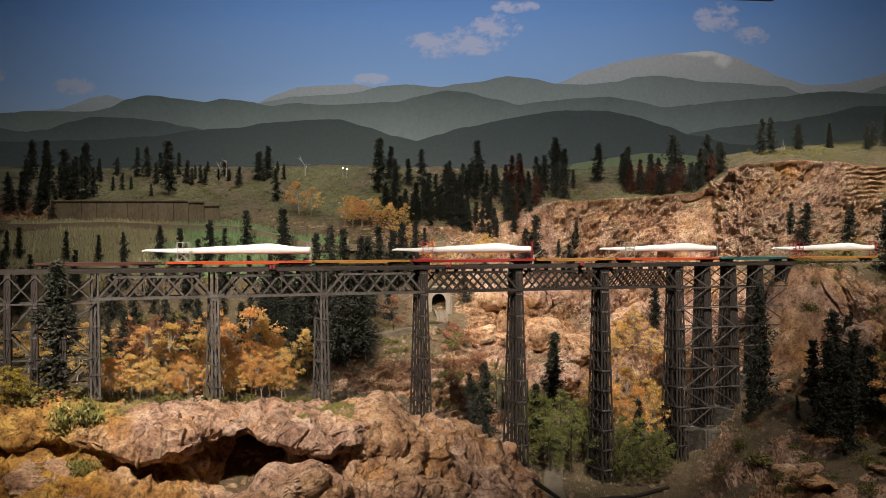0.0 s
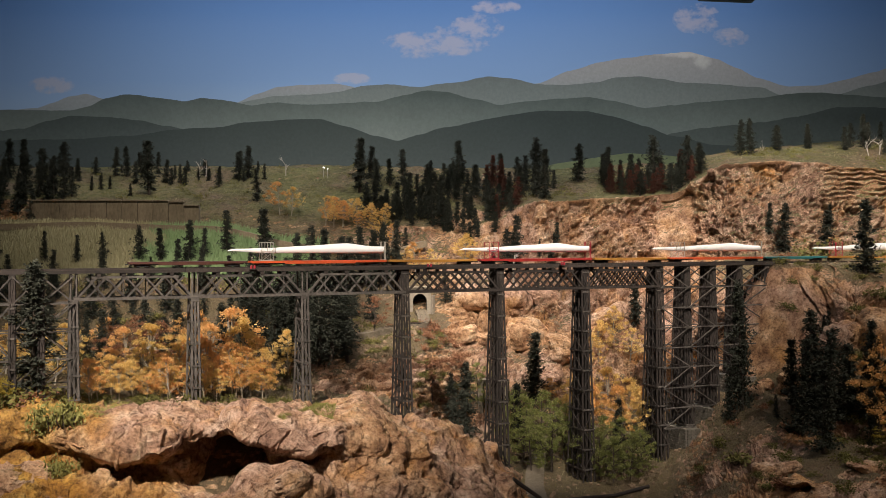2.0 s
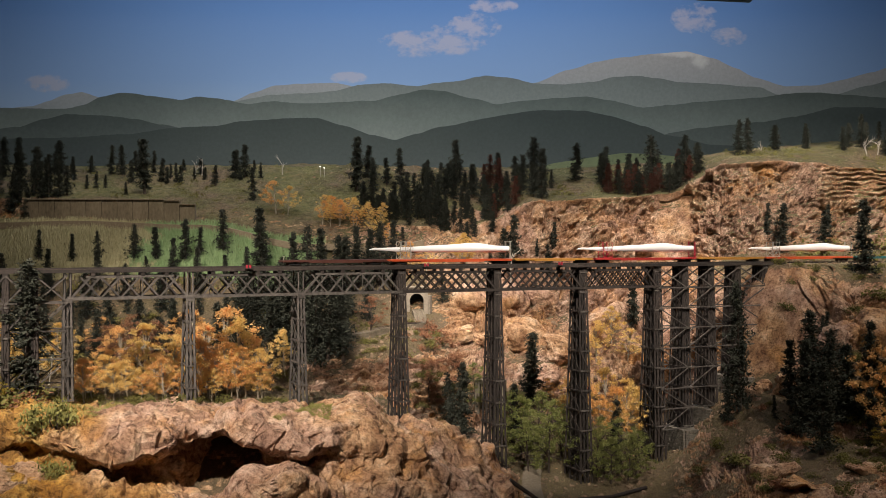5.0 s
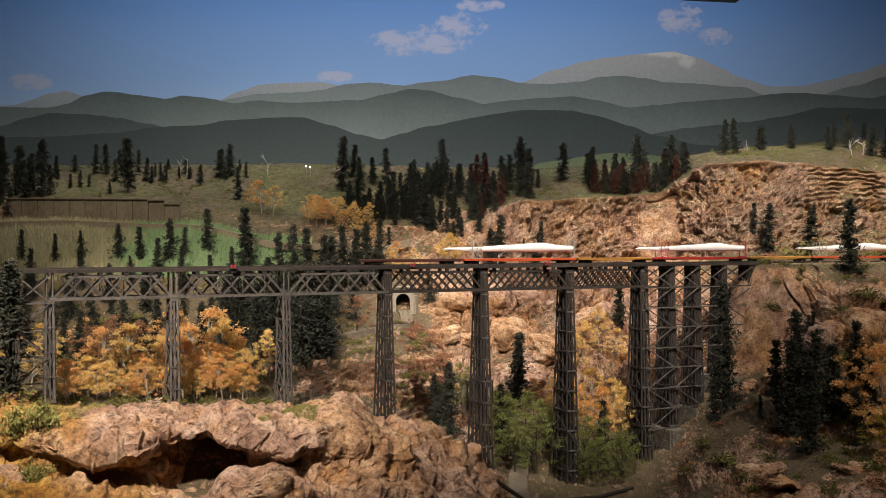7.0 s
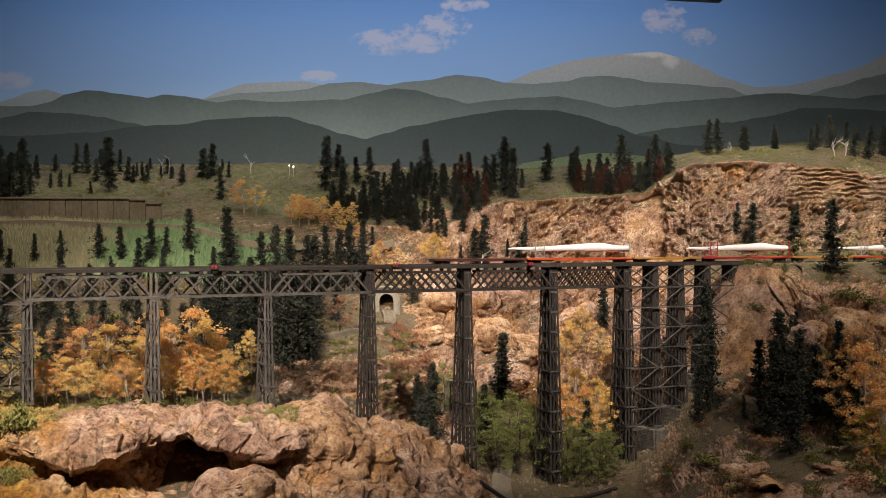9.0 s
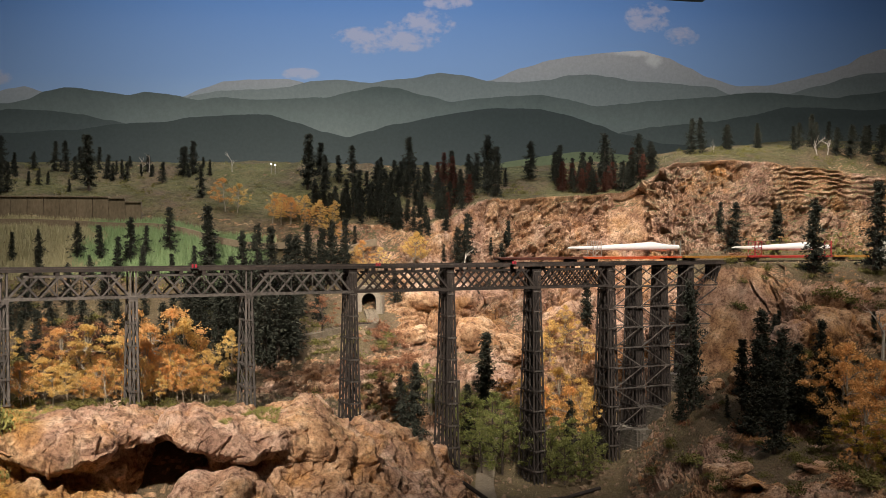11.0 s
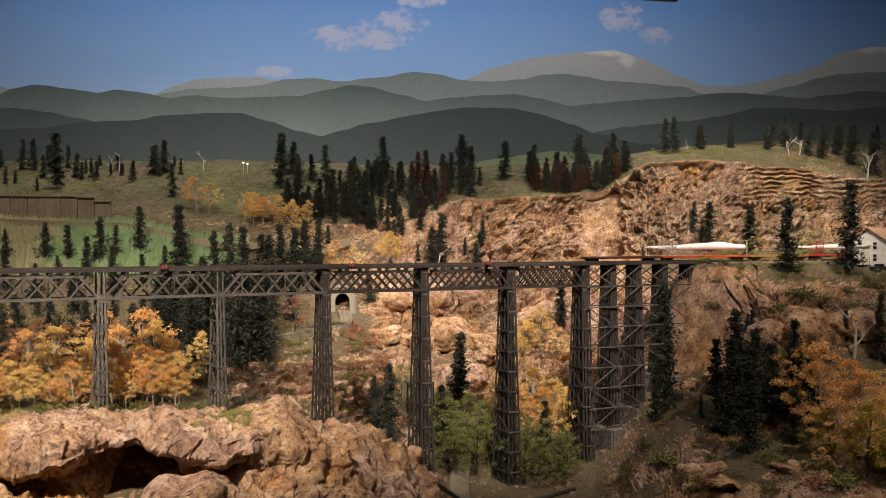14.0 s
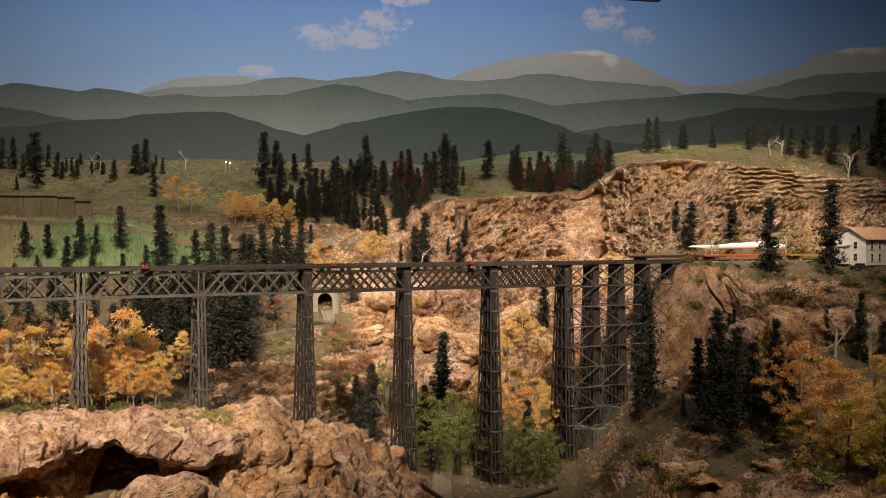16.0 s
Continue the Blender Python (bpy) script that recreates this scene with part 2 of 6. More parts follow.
def empty(name, m=None):
    ob = new(name)
    ob.empty_display_size = 0.02
    if m:
        ob.matrix_world = m
    return ob


def add_box(bm, size, m, bevel=0.0):
    made = bmesh.ops.create_cube(bm, size=1.0, matrix=m @ Matrix.Diagonal((*size, 1)))
    if bevel:
        edges = {e for v in made["verts"] for e in v.link_edges}
        bmesh.ops.bevel(bm, geom=list(edges), offset=bevel, segments=2, affect="EDGES", profile=0.6)


def add_tube(bm, r1, r2, length, m, n=12):
    bmesh.ops.create_cone(bm, cap_ends=True, segments=n, radius1=r1, radius2=r2, depth=length, matrix=m)


def along(p, q, up=(0, 0, 1)):
    """A pose midway from p to q whose x axis runs along the way."""
    p, q = Vector(p), Vector(q)
    x = (q - p).normalized()
    u = Vector(up) if abs(x.dot(Vector(up))) < 0.95 else Vector((0, 1, 0))
    y = u.cross(x).normalized()
    z = x.cross(y)
    m = Matrix((x, y, z)).transposed().to_4x4()
    m.translation = (p + q) / 2
    return m


def beam(name, p, q, w, h, mat, parent):
    """A squared timber from p to q."""
    bm = bmesh.new()
    add_box(bm, ((Vector(q) - Vector(p)).length, w, h), along(p, q))
    return part(name, bm, mat, parent)


# ---- the line of the track ----
HEADING, BEND_AT, BEND_R = math.atan(0.42), 1.816, -5.0
WEST = Vector((-0.72, 2.247 - 0.42 * 0.72, 0))
EAST = Vector((math.cos(HEADING), math.sin(HEADING), 0))


def track(s, side=0.0, up=0.0):
    """A place beside and above the railhead, s metres along, and the heading there."""
    d = min(s, BEND_AT)
    p, h = WEST + EAST * d, HEADING
    if s > BEND_AT:
        t = (s - BEND_AT) / BEND_R
        p = p + EAST * (BEND_R * math.sin(t)) + Vector((-EAST.y, EAST.x, 0)) * (BEND_R * (1 - math.cos(t)))
        h += t
    return p + Vector((-math.sin(h), math.cos(h), 0)) * side + Vector((0, 0, 1.4705 + 0.0023 * s + up)), h


def S(x):
    """Metres along the straight at the easting x."""
    return (x + 0.72) / math.cos(HEADING)


# ---- the lie of the land: lines that run from west to east, each place given as distance and height along a bearing ----
BEARINGS = (-0.493, -0.370, -0.224, -0.107, -0.014, 0.056, 0.114, 0.185, 0.255, 0.313, 0.359, 0.453, 0.547, 0.675)
FRONT_TOE = ((1.45, 0.947), (1.45, 0.947), (1.50, 0.928), (1.50, 0.928), (1.50, 0.884), (1.50, 0.840), (1.50, 0.840), (1.50, 0.840), (1.50, 0.858), (1.50, 0.884), (1.50, 0.928), (1.50, 0.972), (1.45, 0.989), (1.45, 0.989))
FRONT_SLOPE = ((1.68, 0.938), (1.70, 0.946), (1.74, 0.933), (1.78, 0.915), (1.85, 0.870), (1.95, 0.825), (2.00, 0.936), (2.00, 0.924), (1.95, 0.938), (1.90, 0.975), (1.90, 0.997), (1.85, 1.021), (1.80, 1.034), (1.80, 1.034))
FRONT_BROW = ((1.85, 1.146), (1.88, 1.140), (1.95, 1.121), (2.00, 1.117), (2.10, 1.006), (2.20, 0.911), (2.30, 0.925), (2.30, 0.912), (2.30, 0.915), (2.20, 1.021), (2.20, 1.059), (2.15, 1.082), (2.10, 1.092), (2.10, 1.092))
BENCH = ((2.00, 1.190), (2.02, 1.187), (2.05, 1.175), (2.15, 1.170), (2.22, 1.068), (2.34, 0.963), (2.45, 0.952), (2.45, 0.930), (2.56, 0.985), (2.62, 1.135), (2.68, 1.225), (2.38, 1.232), (2.36, 1.234), (2.36, 1.234))
VALLEY_BACK = ((2.30, 1.174), (2.30, 1.187), (2.30, 1.174), (2.36, 1.162), (2.45, 1.138), (2.50, 1.028), (2.60, 1.055), (2.65, 1.046), (2.68, 1.100), (2.72, 1.270), (2.75, 1.360), (2.50, 1.393), (2.50, 1.379), (2.50, 1.379))
LEDGE = ((2.50, 1.277), (2.50, 1.269), (2.50, 1.277), (2.47, 1.225), (2.62, 1.281), (2.70, 1.180), (2.75, 1.174), (2.80, 1.168), (2.80, 1.217), (2.79, 1.385), (2.79, 1.450), (2.58, 1.452), (2.60, 1.447), (2.60, 1.447))
SLOPE = ((2.75, 1.447), (2.75, 1.447), (2.75, 1.447), (2.60, 1.283), (2.83, 1.330), (2.85, 1.312), (2.90, 1.309), (2.95, 1.305), (2.95, 1.340), (2.88, 1.448), (2.85, 1.478), (2.80, 1.480), (2.88, 1.480), (3.00, 1.479))
CLIFF_FOOT = ((3.00, 1.598), (3.00, 1.598), (3.00, 1.592), (2.85, 1.412), (2.95, 1.426), (2.95, 1.409), (3.00, 1.477), (3.05, 1.477), (3.08, 1.477), (3.00, 1.486), (2.95, 1.495), (2.98, 1.503), (3.00, 1.504), (3.10, 1.504))
CLIFF_TOP = ((3.06, 1.670), (3.06, 1.670), (3.08, 1.635), (3.05, 1.584), (3.10, 1.585), (3.10, 1.567), (3.10, 1.658), (3.12, 1.673), (3.15, 1.688), (3.06, 1.781), (3.05, 1.789), (3.08, 1.773), (3.12, 1.741), (3.20, 1.719))
CREST = ((3.50, 1.788), (3.50, 1.788), (3.50, 1.796), (3.50, 1.807), (3.50, 1.807), (3.50, 1.801), (3.50, 1.801), (3.50, 1.811), (3.50, 1.821), (3.35, 1.842), (3.30, 1.849), (3.25, 1.851), (3.30, 1.845), (3.35, 1.837))
BACK = ((4.05, 1.848), (4.05, 1.848), (4.05, 1.852), (4.05, 1.857), (4.05, 1.84), (4.05, 1.80), (4.05, 1.80), (4.05, 1.81), (4.05, 1.83), (4.05, 1.90), (4.05, 1.938), (4.05, 1.966), (4.05, 1.966), (4.05, 1.966))


def smooth(a, b, x):
    t = min(1, max(0, (x - a) / (b - a)))
    return t * t * (3 - 2 * t)


def line_at(line, bearings, a):
    """Smoothed place on a line at the bearing a."""
    i = 0
    while i < len(bearings) - 2 and bearings[i + 1] < a:
        i += 1
    t = min(1, max(0, (a - bearings[i]) / (bearings[i + 1] - bearings[i])))
    t = t * 0.5 + 0.5 * smooth(0, 1, t)
    return [p + (q - p) * t for p, q in zip(line[i], line[i + 1])]


def facets(p, size, seed, warp=0.35):
    """Split faces that stand forward or back, each tilted its own way, with cracks between them."""
    q = Vector((p.x / size + seed, p.y / size, p.z / size))
    q += noise.noise_vector(q * 0.9) * warp
    d, near = noise.voronoi(q)
    c = near[0]
    step = noise.cell(c * 7.3) - 0.45 + 0.9 * noise.cell_vector(c * 5.1 + Vector((0.3, 0.3, 0.3))).dot(q - c)
    edge = d[1] - d[0]
    return step * smooth(0.0, 0.14, edge) - 0.45 * (1 - smooth(0.0, 0.12, edge))


def crag(p, big, small, seed):
    """Broken cliff face: three sizes of split blocks and a rough grain."""
    total = 0.05 + facets(p, big, seed) + 0.55 * facets(p, small, seed + 5.0, 0.5) + 0.30 * facets(p, small * 0.42, seed + 9.0, 0.6)
    return total + 0.40 * noise.fractal(p * 14, 0.9, 2.1, 3) + 0.10 * noise.fractal(p * 75, 0.7, 2.2, 3)


def billow(p, scale, seed):
    """Rounded swellings that meet in sharp creases."""
    q = p * scale + Vector((seed, seed * 0.7, 0))
    return min(1.0, 2.2 * abs(noise.noise(q + noise.noise_vector(q * 0.7) * 0.5)))


def swollen(p, seed):
    """Weathered bluff: swelling masses parted by creases, chipped faces and pits."""
    total = 0.026 * billow(p, 4.5, seed) + 0.014 * billow(p, 10, seed + 3) + 0.0042 * billow(p, 24, seed + 6) - 0.017
    total += 0.0085 * facets(p, 0.075, seed, 0.6) + 0.0042 * facets(p, 0.028, seed + 2, 0.7)
    return total + 0.0022 * noise.fractal(p * 60, 0.8, 2.2, 4)


def loft(lines, bearings, fan, rows, weights=None):
    """Points of the sheet that hangs on the lines: a section on each bearing of the fan, in rows steps of even length; weights make single strips finer or coarser."""
    grid = []
    for a in fan:
        pts = [line_at(l, bearings, a) for l in lines]
        run = [0.0]
        for n, (p, q) in enumerate(zip(pts, pts[1:])):
            run.append(run[-1] + math.hypot(q[0] - p[0], q[1] - p[1]) * (weights[n] if weights else 1.0))
        k = 0
        for j in range(rows):
            d = run[-1] * j / (rows - 1)
            while k < len(pts) - 2 and run[k + 1] < d:
                k += 1
            t = (d - run[k]) / max(1e-6, run[k + 1] - run[k])
            t = 0.6 * t + 0.4 * smooth(0, 1, t)
            y = pts[k][0] + (pts[k + 1][0] - pts[k][0]) * t
            grid.append(Vector((a * y, y, pts[k][1] + (pts[k + 1][1] - pts[k][1]) * t)))
    return grid


def grid_normals(grid, cols, rows, spread):
    """Normals of the sheet, evened out over the neighbouring points."""
    g = np.array([tuple(v) for v in grid]).reshape(cols, rows, 3)
    n = np.cross(np.gradient(g, axis=0), np.gradient(g, axis=1))
    n /= np.linalg.norm(n, axis=2, keepdims=True) + 1e-9
    for _ in range(2):
        for axis in (0, 1):
            n = sum(np.roll(n, k, axis) for k in range(-spread, spread + 1))
    n /= np.linalg.norm(n, axis=2, keepdims=True) + 1e-9
    return n.reshape(-1, 3)


def grid_faces(cols, rows):
    return [(i * rows + j, (i + 1) * rows + j, (i + 1) * rows + j + 1, i * rows + j + 1) for i in range(cols - 1) for j in range(rows - 1)]


def bare_rock(p):
    """How far bare rock shows at a place: the gorge walls, the ledges and the slope below the line; below nought on the grown bank by the tunnel."""
    a, v = p.x / p.y, noise.fractal(p * 9, 1.0, 2.0, 3)
    gorge = smooth(0.0, 0.04, a) * smooth(0.34, 0.26, a) * smooth(2.62, 2.76, p.y) * smooth(1.66, 1.60, p.z)
    ledge = smooth(-0.16, -0.12, a) * smooth(0.09, 0.04, a) * smooth(2.32, 2.38, p.y) * smooth(2.66, 2.60, p.y) * smooth(1.245, 1.215, p.z)
    brow = smooth(0.30, 0.34, a) * smooth(2.40, 2.44, p.y) * smooth(1.43, 1.39, p.z) * smooth(2.62, 2.54, p.y)
    front = 0.85 * smooth(0.20, 0.30, a) * smooth(2.30, 2.15, p.y)
    lip = smooth(-0.12, -0.04, a) * smooth(0.10, 0.05, a) * smooth(2.36, 2.25, p.y)
    bank = smooth(-0.22, -0.19, a) * smooth(0.035, 0.0, a) * smooth(2.42, 2.47, p.y) * smooth(2.84, 2.80, p.y) * smooth(1.215, 1.24, p.z)
    return min(1.0, max(0.0, max(gorge, ledge, brow, front, lip) * smooth(-0.55, 0.05, v))) * (1 - bank) - bank


RIGHT_OF_WAY = [track(1.863 + 0.02 * k)[0] for k in range(100)]


def graded(p):
    """The land, levelled where the line runs on it beyond the trestle."""
    if p.x < 0.85 or not 2.4 < p.y < 3.4:
        return p
    near = min(RIGHT_OF_WAY, key=lambda r: (r.x - p.x) ** 2 + (r.y - p.y) ** 2)
    w = smooth(0.17, 0.05, math.hypot(near.x - p.x, near.y - p.y))
    return Vector((p.x, p.y, p.z + (near.z - 0.006 - p.z) * w))


def build_ground():
    lines = (FRONT_TOE, FRONT_SLOPE, FRONT_BROW, BENCH, VALLEY_BACK, LEDGE, SLOPE, CLIFF_FOOT, CLIFF_TOP, CREST, BACK)
    fan = np.concatenate((np.linspace(-1.5, -0.57, 40), np.linspace(-0.56, 0.72, 860), np.linspace(0.73, 1.7, 40)))
    cols, rows = len(fan), 520
    grid = loft(lines, BEARINGS, fan, rows, (0.15, 0.7, 1, 1, 1, 1.2, 1.2, 1.2, 1.3, 0.8, 0.25))
    normals = grid_normals(grid, cols, rows, 3)
    out, bare = [], []
    for p, n in zip(grid, normals):
        rocky = bare_rock(p)
        steep = max((1 - smooth(0.45, 0.80, n[2])) * min(1.0, 1.0 + rocky), rocky * 0.85)
        soft = noise.fractal(p * 6, 1.0, 2.0, 4) * 0.010
        shove = soft + 0.0022 * noise.noise(p * 80) + 0.0012 * noise.noise(p * 190)
        if steep > 0.02:
            a = p.x / p.y
            layered = min(1.0, smooth(0.39, 0.44, a) * smooth(1.64, 1.68, p.z) + smooth(0.08, 0.04, a) * smooth(1.40, 1.36, p.z) + 0.7 * smooth(0.30, 0.36, a) * smooth(1.15, 1.05, p.z))
            q = Vector((p.x * (1 - 0.4 * layered), p.y * (1 - 0.4 * layered), p.z * (1 + 0.6 * layered)))
            bands = abs((p.z * 60 + 0.9 * noise.noise(p * 5) + 0.6 * noise.noise(p * 30)) % 1.0 - 0.5) * 2
            ledges = (smooth(0.2, 0.6, bands) - 0.5) * (0.6 + 0.8 * noise.noise(p * 16))
            gully = smooth(0.236, 0.25, a) * smooth(0.288, 0.272, a) * smooth(1.46, 1.5, p.z) * smooth(1.72, 1.68, p.z)
            steep *= 1 - 0.8 * gully
            shove += -0.03 * gully + steep * ((0.026 - 0.017 * layered - 0.007 * smooth(0.29, 0.33, a) * smooth(1.46, 1.5, p.z)) * crag(q, 0.068, 0.029, 3.0) + layered * 0.020 * ledges)
        bare.append(rocky)
        out.append(graded(p + Vector(n) * shove))
    ob = from_lists("ground", out, grid_faces(cols, rows), GROUND)
    ob.data.attributes.new("bare_rock", "FLOAT", "POINT").data.foreach_set("value", bare)
    tagged(ob, "rocky canyon scenery with olive turf, bare soil and orange cliffs", "terrain", kind="structure")
    return ob


ground = build_ground()

OUT_BEARINGS = (-0.473, -0.42, -0.38, -0.342, -0.31, -0.277, -0.257, -0.237, -0.216, -0.195, -0.175, -0.151, -0.122, -0.093, -0.063, -0.028, 0.008, 0.049, 0.091, 0.123)
OUT_FOOT = ((1.60, 1.027), (1.60, 1.026), (1.62, 1.015), (1.62, 1.015), (1.62, 1.014), (1.62, 1.014), (1.62, 1.014), (1.62, 1.014), (1.64, 1.003), (1.64, 1.002), (1.64, 1.002), (1.66, 1.006), (1.66, 1.005), (1.68, 0.999), (1.72, 0.986), (1.75, 0.977), (1.80, 0.961), (1.86, 0.942), (1.93, 0.909), (1.98, 0.857))
OUT_LOW = ((1.66, 1.125), (1.675, 1.139), (1.69, 1.108), (1.70, 1.093), (1.71, 1.084), (1.71, 1.078), (1.70, 1.072), (1.70, 1.066), (1.70, 1.064), (1.72, 1.061), (1.74, 1.067), (1.73, 1.078), (1.74, 1.075), (1.76, 1.066), (1.80, 1.060), (1.83, 1.047), (1.88, 1.025), (1.94, 0.996), (2.00, 0.952), (2.04, 0.868))
HOLLOW_FLOOR = ((1.74, 1.137), (1.76, 1.143), (1.725, 1.113), (1.76, 1.091), (1.80, 1.072), (1.82, 1.062), (1.84, 1.051), (1.88, 1.037), (1.99, 1.008), (2.02, 1.000), (1.96, 1.018), (1.86, 1.052), (1.82, 1.074), (1.81, 1.077), (1.85, 1.083), (1.88, 1.070), (1.93, 1.047), (1.99, 1.014), (2.06, 0.965), (2.08, 0.871))
HOLLOW_ROOF = ((1.75, 1.149), (1.77, 1.152), (1.73, 1.143), (1.77, 1.125), (1.81, 1.119), (1.82, 1.118), (1.84, 1.130), (1.87, 1.138), (1.96, 1.129), (1.98, 1.120), (1.94, 1.120), (1.86, 1.120), (1.835, 1.114), (1.83, 1.113), (1.87, 1.106), (1.91, 1.091), (1.97, 1.066), (2.03, 1.028), (2.10, 0.977), (2.12, 0.871))
LIP = ((1.70, 1.166), (1.705, 1.168), (1.715, 1.162), (1.725, 1.150), (1.735, 1.141), (1.745, 1.141), (1.765, 1.149), (1.79, 1.167), (1.81, 1.178), (1.80, 1.171), (1.79, 1.160), (1.78, 1.149), (1.78, 1.139), (1.80, 1.143), (1.87, 1.134), (1.93, 1.115), (2.00, 1.089), (2.07, 1.043), (2.14, 0.988), (2.16, 0.872))
BROW = ((1.715, 1.198), (1.725, 1.199), (1.74, 1.198), (1.74, 1.198), (1.745, 1.184), (1.755, 1.178), (1.78, 1.175), (1.805, 1.179), (1.83, 1.179), (1.82, 1.196), (1.805, 1.204), (1.80, 1.196), (1.80, 1.181), (1.83, 1.171), (1.92, 1.161), (1.99, 1.126), (2.06, 1.100), (2.12, 1.053), (2.19, 0.996), (2.21, 0.870))
OUT_TOP = ((1.80, 1.203), (1.82, 1.207), (1.84, 1.216), (1.83, 1.218), (1.83, 1.201), (1.84, 1.203), (1.85, 1.194), (1.86, 1.181), (1.87, 1.173), (1.90, 1.200), (1.90, 1.211), (1.90, 1.209), (1.92, 1.195), (1.96, 1.188), (2.03, 1.185), (2.10, 1.132), (2.15, 1.123), (2.20, 1.069), (2.26, 1.003), (2.28, 0.873))
OUT_BACK = ((2.06, 1.179), (2.06, 1.178), (2.06, 1.178), (2.06, 1.178), (2.06, 1.178), (2.06, 1.177), (2.06, 1.177), (2.06, 1.177), (2.06, 1.177), (2.06, 1.177), (2.06, 1.177), (2.06, 1.177), (2.06, 1.176), (2.08, 1.180), (2.15, 1.178), (2.20, 1.111), (2.24, 1.101), (2.30, 1.035), (2.36, 0.966), (2.38, 0.837))


def build_outcrop():
    """The bluff in front of the bridge, with an overhang and the mouth of a cave."""
    lines = (OUT_FOOT, OUT_LOW, HOLLOW_FLOOR, HOLLOW_ROOF, LIP, BROW, OUT_TOP, OUT_BACK)
    fan = np.concatenate((np.linspace(-0.9, -0.57, 40), np.linspace(-0.56, 0.11, 760)))
    cols, rows = len(fan), 420
    grid = loft(lines, OUT_BEARINGS, fan, rows, (0.25, 0.8, 0.8, 1, 1.2, 1.2, 0.6))
    normals = grid_normals(grid, cols, rows, 7)
    out, ochre = [], []
    for p, n in zip(grid, normals):
        a = p.x / p.y
        q = p + Vector(n) * swollen(p, 11.0)
        across, top = abs(a + 0.2005) / 0.0235, (1.106 - p.z) / 0.02
        mouth = smooth(1.0, 0.85, across) * smooth(0.0, 0.5, top + 1.0 - across * across)
        if p.y > 1.86 and p.z > 1.0:
            q.y += 0.34 * mouth
        out.append(q)
        ochre.append(max(smooth(-0.315, -0.365, a + 0.05 * noise.noise(p * 9)), 0.7 * smooth(1.10, 1.07, p.z) * smooth(-0.24, -0.28, a)))
    ob = from_lists("rock_outcrop", out, grid_faces(cols, rows), ROCK)
    ob.data.attributes.new("ochre_wash", "FLOAT", "POINT").data.foreach_set("value", ochre)
    tagged(ob, "tan and orange rock bluff with a dark cave mouth", "rock")
    return ob


outcrop = build_outcrop()


